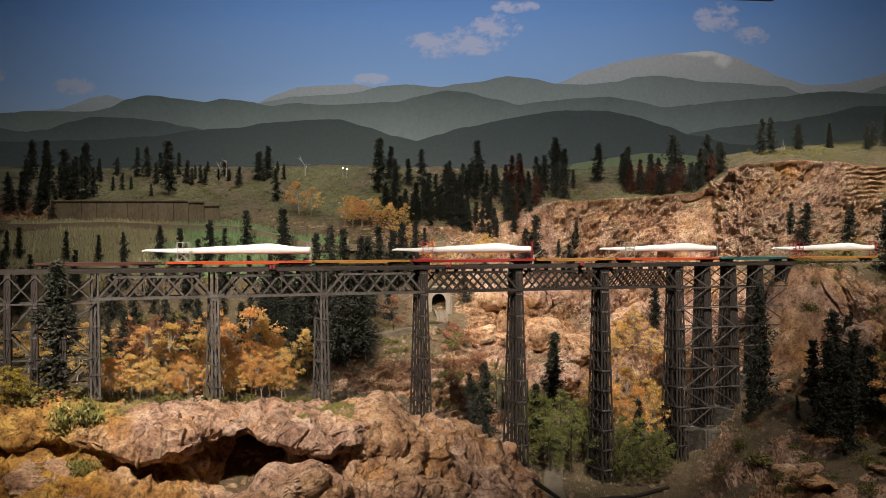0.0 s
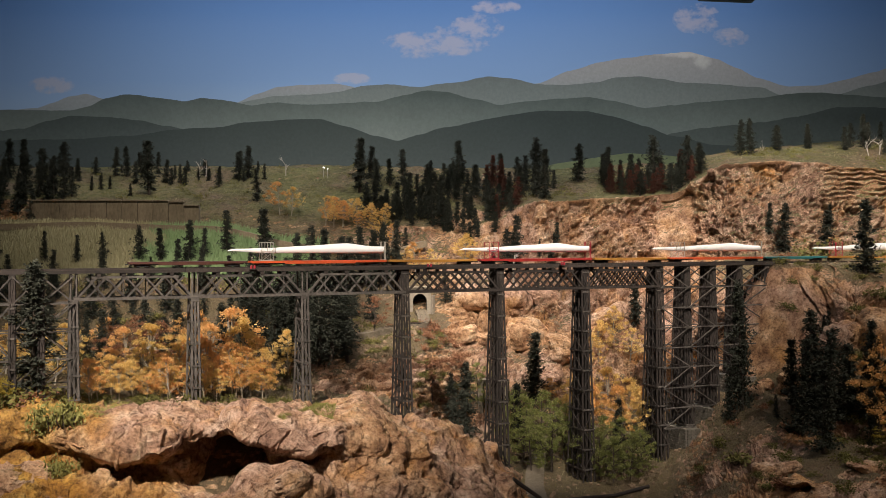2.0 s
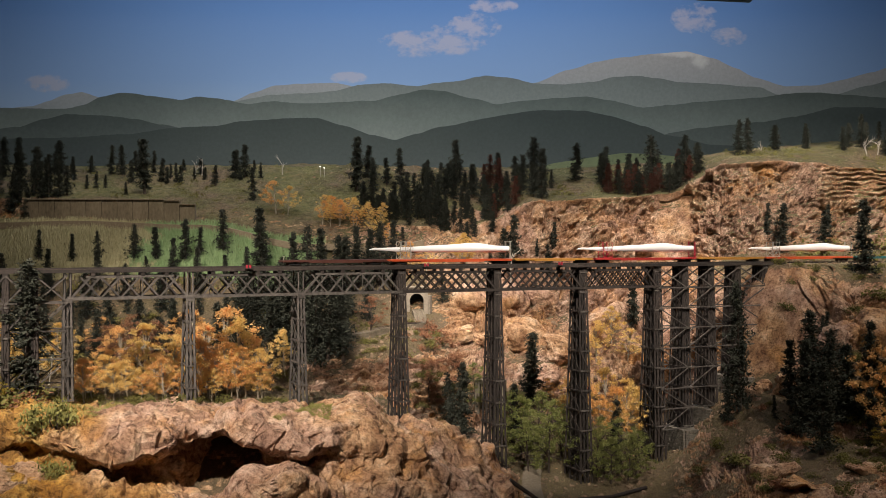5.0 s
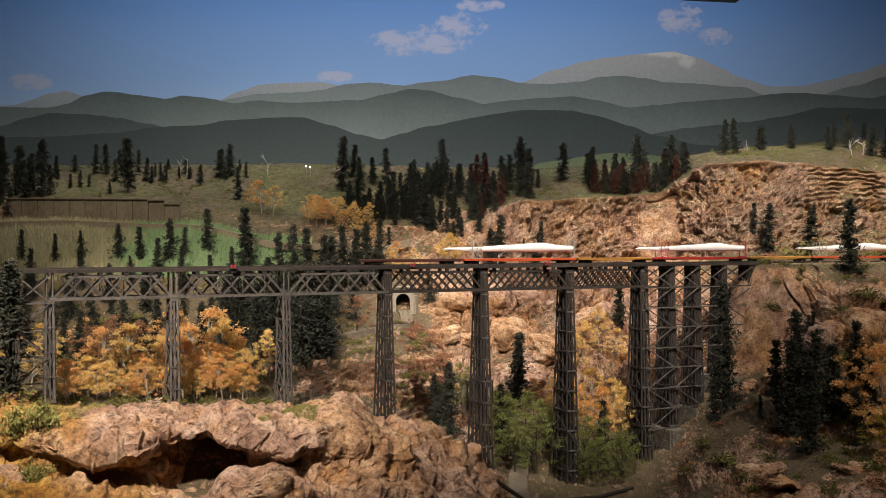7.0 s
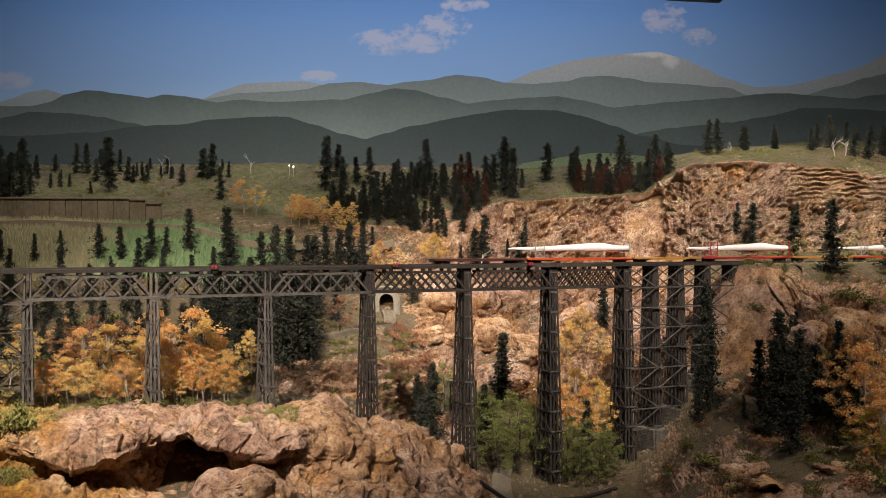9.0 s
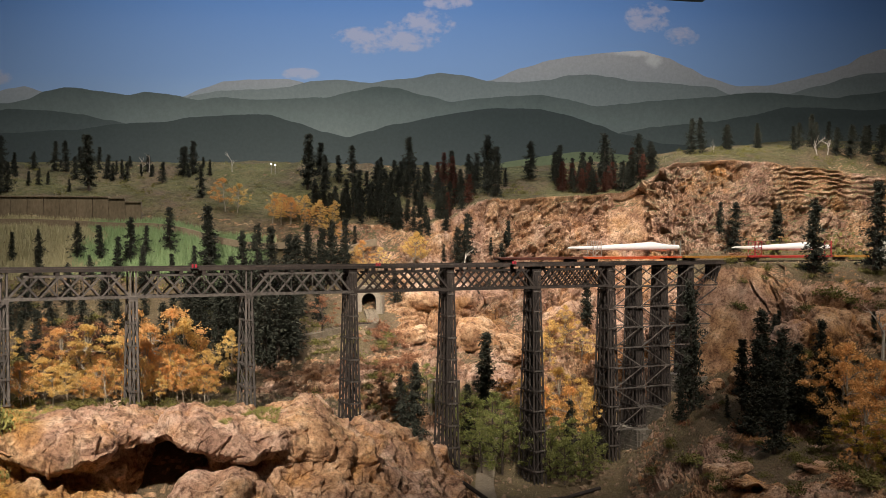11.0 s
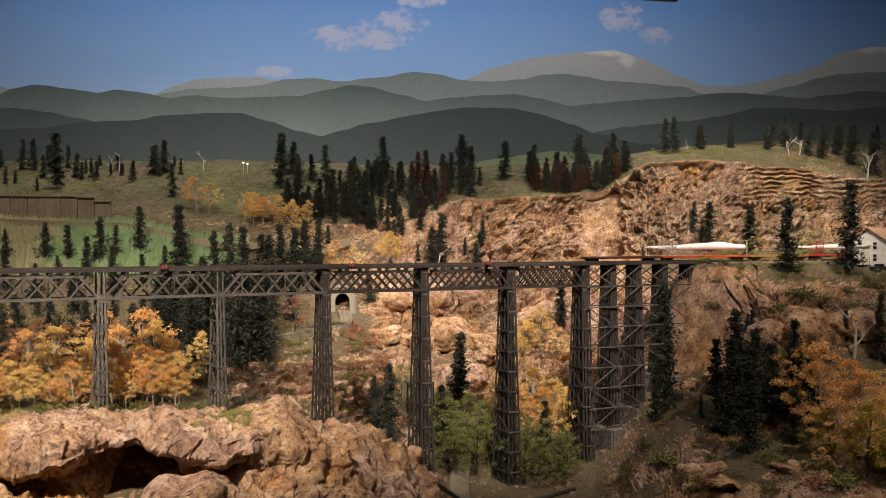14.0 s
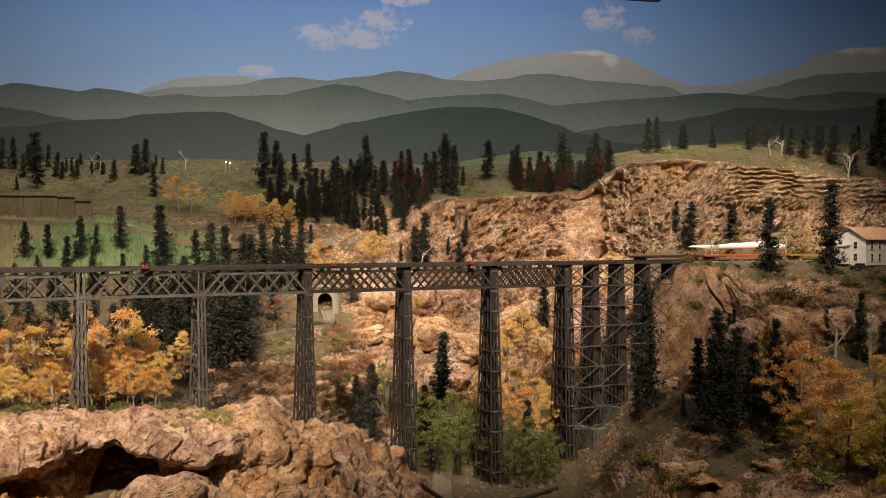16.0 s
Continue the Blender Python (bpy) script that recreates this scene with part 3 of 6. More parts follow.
# ---- painted backdrop ----
def build_backdrop():
    bm = bmesh.new()
    add_box(bm, (8.0, 0.1, 4.2), pose(0.5, 4.17, 1.6))
    wall = part("backdrop", bm, sky_material())
    tagged(wall, "painted scenic wall of blue sky and hazy mountain ridges", "backdrop", kind="structure")

    def ridge(name, label, knots, low, high, z_low, z_high, depth, rough, snow=()):
        xs, top = np.linspace(-3.0, 4.2, 1500), []
        for x in xs:
            i = max(0, min(len(knots) - 2, sum(1 for k in knots if k[0] <= x) - 1))
            (x0, h0), (x1, h1) = knots[i], knots[i + 1]
            h = h0 + (h1 - h0) * (0.5 * (x - x0) / (x1 - x0) + 0.5 * smooth(0, 1, (x - x0) / (x1 - x0)))
            top.append(h + rough * noise.fractal(Vector((x * 9, depth * 60, 0)), 0.9, 2, 5) + 0.5 * rough * abs(noise.noise(Vector((x * 70, depth * 90, 0)))))
        n = len(xs)
        verts = [(x, 4.12 - depth, h) for x, h in zip(xs, top)] + [(x, 4.12 - depth, 1.7) for x in xs]
        ob = from_lists(name, verts, [(i, n + i, n + i + 1, i + 1) for i in range(n - 1)], painted(name + "_paint", low, high, z_low, z_high, snow), wall)
        ob["label"] = label
        return ob

    ridge("far_peak", "pale grey bald summit painted in haze",
          ((-3.00, 2.075), (-1.95, 2.075), (-1.66, 2.107), (-1.59, 2.131), (-1.53, 2.156), (-1.45, 2.168), (-1.36, 2.142), (-1.26, 2.101), (-0.87, 2.114), (-0.81, 2.133), (-0.73, 2.167), (-0.63, 2.199),
           (-0.51, 2.209), (-0.39, 2.212), (-0.27, 2.193), (0.02, 2.140), (0.36, 2.190), (0.48, 2.219), (0.61, 2.268), (0.75, 2.308), (0.87, 2.330), (1.00, 2.345), (1.13, 2.355), (1.24, 2.326),
           (1.34, 2.285), (1.43, 2.241), (1.56, 2.206), (1.67, 2.210), (1.81, 2.237), (1.94, 2.271), (2.04, 2.305), (2.12, 2.349), (2.20, 2.375), (2.30, 2.392), (2.46, 2.400), (4.20, 2.350)), (0.27, 0.295, 0.30), (0.28, 0.275, 0.27), 2.12, 2.36, 0.004, 0.003,
          ((1.10, 2.345, 0.13, 0.018), (1.19, 2.315, 0.045, 0.04), (2.33, 2.385, 0.16, 0.025)))
    ridge("second_ridge", "grey-green ridge painted in haze",
          ((-3.00, 2.051), (-1.95, 2.051), (-0.89, 2.101), (-0.80, 2.130), (-0.73, 2.143), (-0.65, 2.157), (-0.51, 2.167), (-0.38, 2.177), (-0.27, 2.204), (-0.17, 2.210), (-0.03, 2.200), (0.12, 2.220),
           (0.27, 2.245), (0.36, 2.238), (0.48, 2.214), (0.60, 2.207), (0.73, 2.219), (0.82, 2.242), (0.91, 2.249), (0.99, 2.240), (1.12, 2.221), (1.29, 2.211), (1.44, 2.200), (1.53, 2.166),
           (1.76, 2.172), (1.94, 2.216), (2.04, 2.248), (2.14, 2.269), (2.30, 2.279), (2.46, 2.289), (4.20, 2.239)),
          (0.235, 0.27, 0.255), (0.125, 0.147, 0.140), 2.05, 2.24, 0.008, 0.004)
    ridge("third_ridge", "dark green wooded ridge painted with mist below",
          ((-3.00, 2.086), (-1.95, 2.086), (-1.80, 2.098), (-1.52, 2.094), (-1.44, 2.111), (-1.37, 2.148), (-1.27, 2.165), (-1.16, 2.153), (-1.04, 2.136), (-0.97, 2.149), (-0.87, 2.142), (-0.75, 2.118),
           (-0.63, 2.130), (-0.51, 2.123), (-0.34, 2.131), (-0.22, 2.134), (-0.12, 2.158), (-0.01, 2.183), (0.09, 2.178), (0.22, 2.145), (0.31, 2.123), (0.41, 2.138), (0.58, 2.150), (0.70, 2.156),
           (0.80, 2.141), (0.94, 2.110), (1.05, 2.124), (1.18, 2.136), (1.43, 2.154), (1.58, 2.173), (1.70, 2.180), (1.81, 2.172), (1.99, 2.159), (2.14, 2.182), (2.25, 2.195), (2.46, 2.191),
           (4.20, 2.141)), (0.19, 0.225, 0.205), (0.070, 0.090, 0.082), 1.98, 2.17, 0.012, 0.004)
    ridge("fourth_ridge", "dark green hill painted behind the nearest one",
          ((-3.00, 2.026), (-1.94, 2.026), (-1.80, 2.009), (-1.71, 2.019), (-1.61, 2.050), (-1.51, 2.072), (-1.37, 2.068), (-1.23, 2.054), (-1.11, 2.030), (-0.94, 1.992), (-0.73, 1.944), (-0.12, 1.945),
           (0.97, 1.959), (1.05, 2.003), (1.18, 2.024), (1.43, 2.048), (1.60, 2.075), (1.77, 2.116), (1.93, 2.116), (2.09, 2.106), (2.45, 2.135), (4.20, 2.085)),
          (0.13, 0.158, 0.145), (0.052, 0.068, 0.063), 1.90, 2.08, 0.016, 0.004)
    ridge("near_ridge", "darkest green hills painted nearest",
          ((-3.00, 1.965), (-1.94, 1.965), (-1.56, 1.971), (-1.27, 1.986), (-1.08, 2.013), (-0.89, 2.023), (-0.77, 2.047), (-0.60, 2.057), (-0.46, 2.060), (-0.34, 2.029), (-0.22, 1.988), (-0.12, 1.969),
           (-0.03, 1.993), (0.07, 2.022), (0.24, 2.056), (0.36, 2.079), (0.49, 2.098), (0.68, 2.096), (0.80, 2.075), (0.94, 2.031), (1.04, 1.995), (1.24, 1.952), (1.55, 1.939), (2.45, 1.953),
           (4.20, 1.903)), (0.085, 0.105, 0.10), (0.040, 0.054, 0.050), 1.83, 2.08, 0.020, 0.004)
    ridge("painted_meadow", "bright green meadow painted below the hills",
          ((-3, 1.72), (0.3, 1.80), (0.6, 1.88), (0.85, 1.915), (1.05, 1.905), (1.3, 1.86), (1.6, 1.75), (4.2, 1.72)), (0.20, 0.23, 0.12), (0.17, 0.21, 0.11), 1.8, 1.92, 0.024, 0.003)
    return wall


build_backdrop()


# ---- the room behind the camera ----
def build_room():
    dull = mottled("dark_wall_paint", (0.05, 0.05, 0.055), (0.07, 0.07, 0.075), (0.09, 0.09, 0.09), 3)
    for name, size, at in (("ceiling", (8.4, 7.6, 0.1), (0.5, 0.5, 3.6)), ("floor", (8.4, 7.6, 0.1), (0.5, 0.5, -0.05)),
                           ("wall_south", (8.4, 0.1, 3.5), (0.5, -3.2, 1.77)), ("wall_west", (0.1, 7.4, 3.5), (-3.6, 0.45, 1.77)), ("wall_east", (0.1, 7.4, 3.5), (4.6, 0.45, 1.77))):
        bm = bmesh.new()
        add_box(bm, size, pose(*at))
        tagged(part(name, bm, dull), "plain dark painted " + name.split("_")[0] + " of the exhibition room", name.split("_")[0], kind="structure")
    bm = bmesh.new()
    add_box(bm, (8.2, 0.03, 0.95), pose(0.5, 1.40, 0.475))
    tagged(part("fascia", bm, dull), "dark panel that closes the front of the layout", "panel", kind="structure")


build_room()


# ---- the trestle bridge ----
# pier: easting at the top, height of its foot, timber
TRUSS_PIERS = ((-0.710, 1.209, "light"), (-0.490, 1.173, "light"), (-0.271, 1.164, "light"), (-0.052, 1.109, "dark"), (0.175, 0.984, "dark"), (0.395, 0.906, "dark"), (0.602, 0.898, "dark"))
EAST_PIERS = ((0.683, 1.044), (0.761, 1.091), (0.844, 1.169), (0.932, 1.233))
WEST_PIERS = ((-0.766, 1.214), (-0.814, 1.216), (-0.859, 1.218), (-0.905, 1.219), (-0.950, 1.219))
DECK_DROP, CHORD_DROP = 0.0080, 0.060


def build_pier(bridge, x, foot, mat, top_drop, half_top, half_foot, side_top, side_foot, ranks, step, dense=False):
    """A timber tower: battered posts in two rows, girts round it and cross braces."""
    s = S(x)
    z_top = track(s)[0].z - top_drop
    height = z_top - foot

    def at(u, w, f):
        """u along the track, w across it, both from -1 to 1; f: 0 at the foot, 1 at the top."""
        p = track(s + u * (half_foot + (half_top - half_foot) * f), w * (side_foot + (side_top - side_foot) * f))[0]
        return Vector((p.x, p.y, foot + height * f))

    bm = bmesh.new()
    add_box(bm, (half_top * 2.6, side_top * 2.3, 0.006), along(at(-1, 0, 1), at(1, 0, 1)))
    pier = part("pier", bm, mat, bridge)
    for u in (-1, -0.33, 0.33, 1) if dense else (-1, 1):
        for k in range(ranks):
            w = -1 + 2 * k / (ranks - 1)
            beam("post", at(u, w, 0), at(u, w, 1), 0.0042, 0.0042, mat, pier)
    if not dense:
        for w in (-1, 1):
            beam("post", at(0, w, 0), at(0, w, 1), 0.0036, 0.0036, mat, pier)
    levels = max(2, round(height / step))
    for k in range(levels + 1):
        f = 0.012 + 0.97 * k / levels
        for w in (-1, 1):
            beam("girt", at(-1.22, w * 1.07, f), at(1.22, w * 1.07, f), 0.0030, 0.0034, GREY_TIMBER, pier)
        for u in (-1, 1):
            beam("girt", at(u * 1.12, -1.15, f), at(u * 1.12, 1.15, f), 0.0026, 0.0036, mat, pier)
        if k < levels:
            g = 0.012 + 0.97 * (k + 1) / levels
            for w in (-1, 1):
                lean = 1 if k % 2 else -1
                beam("brace", at(-lean, w * 1.08, f), at(lean, w * 1.08, g), 0.0016, 0.0026, mat, pier)
            for u in (-1, 1):
                beam("brace", at(u * 1.06, -1, f), at(u * 1.06, 1, g), 0.0016, 0.0026, mat, pier)
                beam("brace", at(u * 1.06, 1, f), at(u * 1.06, -1, g), 0.0016, 0.0026, mat, pier)
    return pier


def build_span(bridge, x0, x1, panels, mat, lattice):
    """A deck truss on both sides of the track: chords, posts and crossed diagonals."""
    s0, s1 = S(x0), S(x1)
    length = s1 - s0
    bm = bmesh.new()
    add_box(bm, (0.004, 0.05, 0.005), along(track(s0 + length / 2 - 0.002, 0, -CHORD_DROP)[0], track(s0 + length / 2 + 0.002, 0, -CHORD_DROP)[0]))
    span = part("truss_span", bm, mat, bridge)
    for side in (-0.021, 0.021):
        def at(f, d):
            return track(s0 + length * f, side, d)[0]
        low, high = -CHORD_DROP, -DECK_DROP - 0.0085
        beam("bottom_chord", at(0.0, low), at(1.0, low), 0.005, 0.0058, mat, span)
        beam("top_chord", at(0.14, high), at(0.86, high), 0.004, 0.0045, mat, span)
        beam("end_brace", at(0.02, low), at(0.18, high), 0.0036, 0.0042, mat, span)
        beam("end_brace", at(0.98, low), at(0.82, high), 0.0036, 0.0042, mat, span)
        n = panels
        for k in range(n):
            f, g = 0.10 + 0.80 * k / n, 0.10 + 0.80 * (k + (2 if lattice else 1)) / n
            if g <= 0.93:
                thick = 0.0026 if lattice else 0.0030
                beam("diagonal", at(max(f, 0.06), low), at(min(g, 0.9), high), thick, thick * 1.1, mat, span)
                beam("diagonal", at(max(f, 0.1), high), at(min(g, 0.94), low), thick, thick * 1.1, mat, span)
        for k in range(4):
            f = 0.20 + 0.60 * k / 3
            p = at(f, -DECK_DROP - 0.003)
            beam("bolster", p + EAST * -0.004, p + EAST * 0.004, 0.006, 0.0075, TIMBER, span)
            if not lattice:
                beam("hanger", at(f, low), at(f, high), 0.0014, 0.0014, mat, span)


def build_bridge():
    bridge = empty("trestle_bridge")
    tagged(bridge, "long weathered timber trestle bridge with deck trusses on tall towers", "bridge")
    s_end = S(0.995)
    s_start = S(-1.009)
    for side in (-0.0238, 0.0238, -0.008, 0.008):
        n = 8
        for k in range(n):
            a, b = s_start + (s_end - s_start) * k / n, s_start + (s_end - s_start) * (k + 1) / n - 0.0006
            beam("stringer", track(a, side, -0.0047)[0], track(b, side, -0.0047)[0], 0.0030, 0.0066, TIMBER, bridge)
    for side in (-0.0205, 0.0205):
        for k in range(8):
            a, b = s_start + (s_end - s_start) * k / 8, s_start + (s_end - s_start) * (k + 1) / 8 - 0.0006
            beam("guard_timber", track(a, side, 0.0005)[0], track(b, side, 0.0005)[0], 0.0026, 0.0026, TIMBER, bridge)
    count = 290
    tie = None
    for k in range(count):
        s = s_start + (s_end - s_start) * (k + 0.5) / count
        p, h = track(s, 0, -0.0030)
        if tie is None:
            bm = bmesh.new()
            add_box(bm, (0.0032, 0.046, 0.0030), Matrix())
            tie = part("tie", bm, TIMBER, bridge)
            ob = tie
        else:
            ob = new("tie", tie.data)
            ob.parent = bridge
        ob.matrix_basis = Matrix.Translation(p) @ pose(0, 0, 0, 0, 0, math.degrees(h) + random.uniform(-1, 1))
    for side in (-0.00825, 0.00825):
        beam("rail", track(s_start, side, -0.0008)[0], track(s_end, side, -0.0008)[0], 0.0010, 0.0018, RAIL, bridge)
    for i, (x, foot, tone) in enumerate(TRUSS_PIERS):
        if tone == "light":
            build_pier(bridge, x, foot, GREY_TIMBER, CHORD_DROP + 0.003, 0.0065, 0.0085, 0.022, 0.040, 2, 0.050)
            for side in (-0.021, 0.021):
                for u in (-0.0055, 0.0055):
                    beam("bearing_post", track(S(x) + u, side, -CHORD_DROP)[0], track(S(x) + u, side, -DECK_DROP)[0], 0.0032, 0.0032, GREY_TIMBER, bridge)
        else:
            tall = track(S(x))[0].z - foot
            build_pier(bridge, x, foot, TIMBER, DECK_DROP + 0.003, 0.0072 if x < 0.2 else 0.0092, 0.0082 + 0.0155 * tall, 0.0185, 0.020 + 0.034 * tall, 4, 0.052, True)
    for x, foot in EAST_PIERS:
        tall = track(S(x))[0].z - foot
        build_pier(bridge, x, foot, TIMBER, DECK_DROP + 0.003, 0.0075, 0.0085 + 0.012 * tall, 0.019, 0.020 + 0.030 * tall, 5, 0.052, True)
    for x, foot in WEST_PIERS:
        build_pier(bridge, x, foot, TIMBER, DECK_DROP + 0.003, 0.004, 0.005, 0.022, 0.045, 4, 0.060)
    spans = list(zip(TRUSS_PIERS, TRUSS_PIERS[1:]))
    for i, (a, b) in enumerate(spans):
        build_span(bridge, a[0], b[0], 9 if i > 2 else 5, GREY_TIMBER if i < 3 else TIMBER, i > 2)
    # the west end rests on bents, joined by long braces
    west = [WEST_PIERS[4], WEST_PIERS[3], WEST_PIERS[2], WEST_PIERS[1], WEST_PIERS[0], TRUSS_PIERS[0][:2]]
    east = [TRUSS_PIERS[6][:2], *EAST_PIERS]
    for row, gap in ((west, 0.055), (east, 0.052)):
        for (x0, f0), (x1, f1) in zip(row, row[1:]):
            for side, grow in ((-0.026, -0.04), (0.026, 0.04)):
                top = track(S(x0))[0].z - DECK_DROP - 0.004
                k = 0
                while top - (k + 1) * gap > max(f0, f1) - 0.01:
                    z0, z1 = top - k * gap, top - (k + 1) * gap
                    w0, w1 = side + grow * (top - z0), side + grow * (top - z1)
                    p0, q0, p1, q1 = track(S(x0), w0)[0], track(S(x1), w0)[0], track(S(x0), w1)[0], track(S(x1), w1)[0]
                    for v, z in ((p0, z0), (q0, z0), (p1, z1), (q1, z1)):
                        v.z = z
                    beam("long_girt", p1, q1, 0.0022, 0.0030, GREY_TIMBER, bridge)
                    beam("long_brace", *((p0, q1) if k % 2 == 0 else (p1, q0)), 0.0020, 0.0026, GREY_TIMBER, bridge)
                    if k == 0:
                        beam("long_brace", p1, q0, 0.0020, 0.0026, GREY_TIMBER, bridge)
                    k += 1
    return bridge


build_bridge()


# ==== scenery details ====
from mathutils.bvhtree import BVHTree

LAND = [BVHTree.FromPolygons([v.co.copy() for v in ob.data.vertices], [tuple(p.vertices) for p in ob.data.polygons]) for ob in (ground, outcrop)]


def ground_at(x, y):
    """The top of the land at a place, and its normal."""
    best, slope = None, None
    for tree in LAND:
        p, n, _, _ = tree.ray_cast(Vector((x, y, 2.7)), Vector((0, 0, -1)))
        if p and (best is None or p.z > best):
            best, slope = p.z, n
    return (best if best is not None else 1.0), slope or Vector((0, 0, 1))


def leaf_material(name, dark, light, rough=0.8, glow=0.0):
    """Leaf colour that changes from leaf to leaf and from tree to tree; glow: the share of light that passes through a leaf."""
    m, tree, p = material(name, rough)
    geo, info = tree.nodes.new("ShaderNodeNewGeometry"), tree.nodes.new("ShaderNodeObjectInfo")
    f = maths(tree, "ADD", maths(tree, "MULTIPLY", geo.outputs["Random Per Island"], 0.65), maths(tree, "MULTIPLY", info.outputs["Random"], 0.35))
    col = ramp(tree, f, ((0.0, dark), (1.0, light)))
    tree.links.new(col, p.inputs["Base Color"])
    p.inputs["Specular IOR Level"].default_value = 0.15
    if glow:
        thin, mix = tree.nodes.new("ShaderNodeBsdfTranslucent"), tree.nodes.new("ShaderNodeMixShader")
        tree.links.new(col, thin.inputs["Color"])
        mix.inputs[0].default_value = glow
        tree.links.new(p.outputs[0], mix.inputs[1])
        tree.links.new(thin.outputs[0], mix.inputs[2])
        tree.links.new(mix.outputs[0], tree.nodes["Material Output"].inputs["Surface"])
    return m


NEEDLES = leaf_material("dark_needles", (0.022, 0.026, 0.020), (0.062, 0.066, 0.050))
RUST = leaf_material("rust_needles", (0.045, 0.020, 0.014), (0.14, 0.06, 0.042))
GOLD = leaf_material("gold_leaves", (0.66, 0.42, 0.11), (0.94, 0.74, 0.34), 0.8, 0.4)
AMBER = leaf_material("amber_leaves", (0.64, 0.33, 0.10), (0.93, 0.60, 0.27), 0.8, 0.4)
RUSSET = leaf_material("russet_leaves", (0.16, 0.075, 0.045), (0.32, 0.16, 0.09))
GREEN = leaf_material("green_leaves", (0.13, 0.15, 0.045), (0.34, 0.36, 0.13), 0.8, 0.4)
LIME = leaf_material("lime_leaves", (0.26, 0.20, 0.03), (0.58, 0.46, 0.10), 0.8, 0.4)
OLIVE = leaf_material("olive_foam", (0.085, 0.085, 0.025), (0.22, 0.20, 0.065))
STRAW = leaf_material("straw_grass", (0.27, 0.25, 0.13), (0.50, 0.46, 0.29))
LUSH = leaf_material("lush_grass", (0.13, 0.22, 0.10), (0.31, 0.42, 0.21))
MOSS = leaf_material("olive_moss", (0.17, 0.17, 0.05), (0.36, 0.34, 0.12))
BARK = mottled("brown_bark", (0.03, 0.022, 0.016), (0.07, 0.05, 0.04), (0.13, 0.10, 0.08), 60)
PALE_BARK = mottled("pale_bark", (0.22, 0.19, 0.14), (0.40, 0.36, 0.28), (0.55, 0.50, 0.42), 60)
DEAD_WOOD = mottled("bleached_wood", (0.30, 0.26, 0.22), (0.46, 0.42, 0.36), (0.58, 0.54, 0.48), 60)


def add_limb(bm, p, q, r1, r2, n=6):
    p, q = Vector(p), Vector(q)
    m = (q - p).to_track_quat("Z", "Y").to_matrix().to_4x4()
    m.translation = (p + q) / 2
    bmesh.ops.create_cone(bm, cap_ends=True, segments=n, radius1=r1, radius2=r2, depth=(q - p).length, matrix=m)


def conifer(seed, width, gaps, leaf, mat=None):
    """A spruce one metre tall, made of drooping sprays of needles, to be scaled."""
    rng = random.Random(seed)
    tree = empty("conifer")
    bm = bmesh.new()
    add_limb(bm, (0, 0, -0.03), (0, 0, 0.5), 0.022, 0.014)
    add_limb(bm, (0, 0, 0.5), (0, 0, 0.97), 0.014, 0.003)
    part("trunk", bm, BARK, tree)
    verts, faces = [], []
    start = rng.uniform(0.05, 0.16)
    ph, lump = rng.uniform(0, 9), rng.uniform(0.25, 0.45)
    whorls = 34
    for w in range(whorls):
        f = start + (0.985 - start) * (w + rng.uniform(-0.4, 0.4)) / (whorls - 1)
        lean = 1 + lump * math.sin(ph + f * 21) + rng.uniform(-0.25, 0.25)
        for b in range(rng.randint(4, 8)):
            if rng.random() < gaps:
                continue
            a = rng.uniform(0, 2 * math.pi)
            reach = 0.88 * width * max(0.0, 1 - f) ** 0.55 * lean * rng.uniform(0.4, 1.25) + 0.010
            for k in range(4):
                g = (k + rng.uniform(0.4, 1.0)) / 4
                c = Vector((math.cos(a) * reach * g, math.sin(a) * reach * g, f - reach * g * rng.uniform(-0.1, 0.45)))
                for _ in range(8):
                    size = leaf * rng.uniform(0.35, 0.9) * (1 - 0.3 * f)
                    d = Vector((rng.gauss(math.cos(a), 0.8), rng.gauss(math.sin(a), 0.8), rng.gauss(0.0, 0.7))).normalized()
                    e = d.cross(Vector((rng.gauss(0, 1), rng.gauss(0, 1), rng.gauss(0, 1)))).normalized()
                    o = c + Vector((rng.gauss(0, 0.014), rng.gauss(0, 0.014), rng.gauss(0, 0.014)))
                    i = len(verts)
                    verts += [o - e * size * 0.3, o + e * size * 0.3, o + d * size]
                    faces.append((i, i + 1, i + 2))
    from_lists("crown", verts, faces, mat or NEEDLES, tree)
    return tree


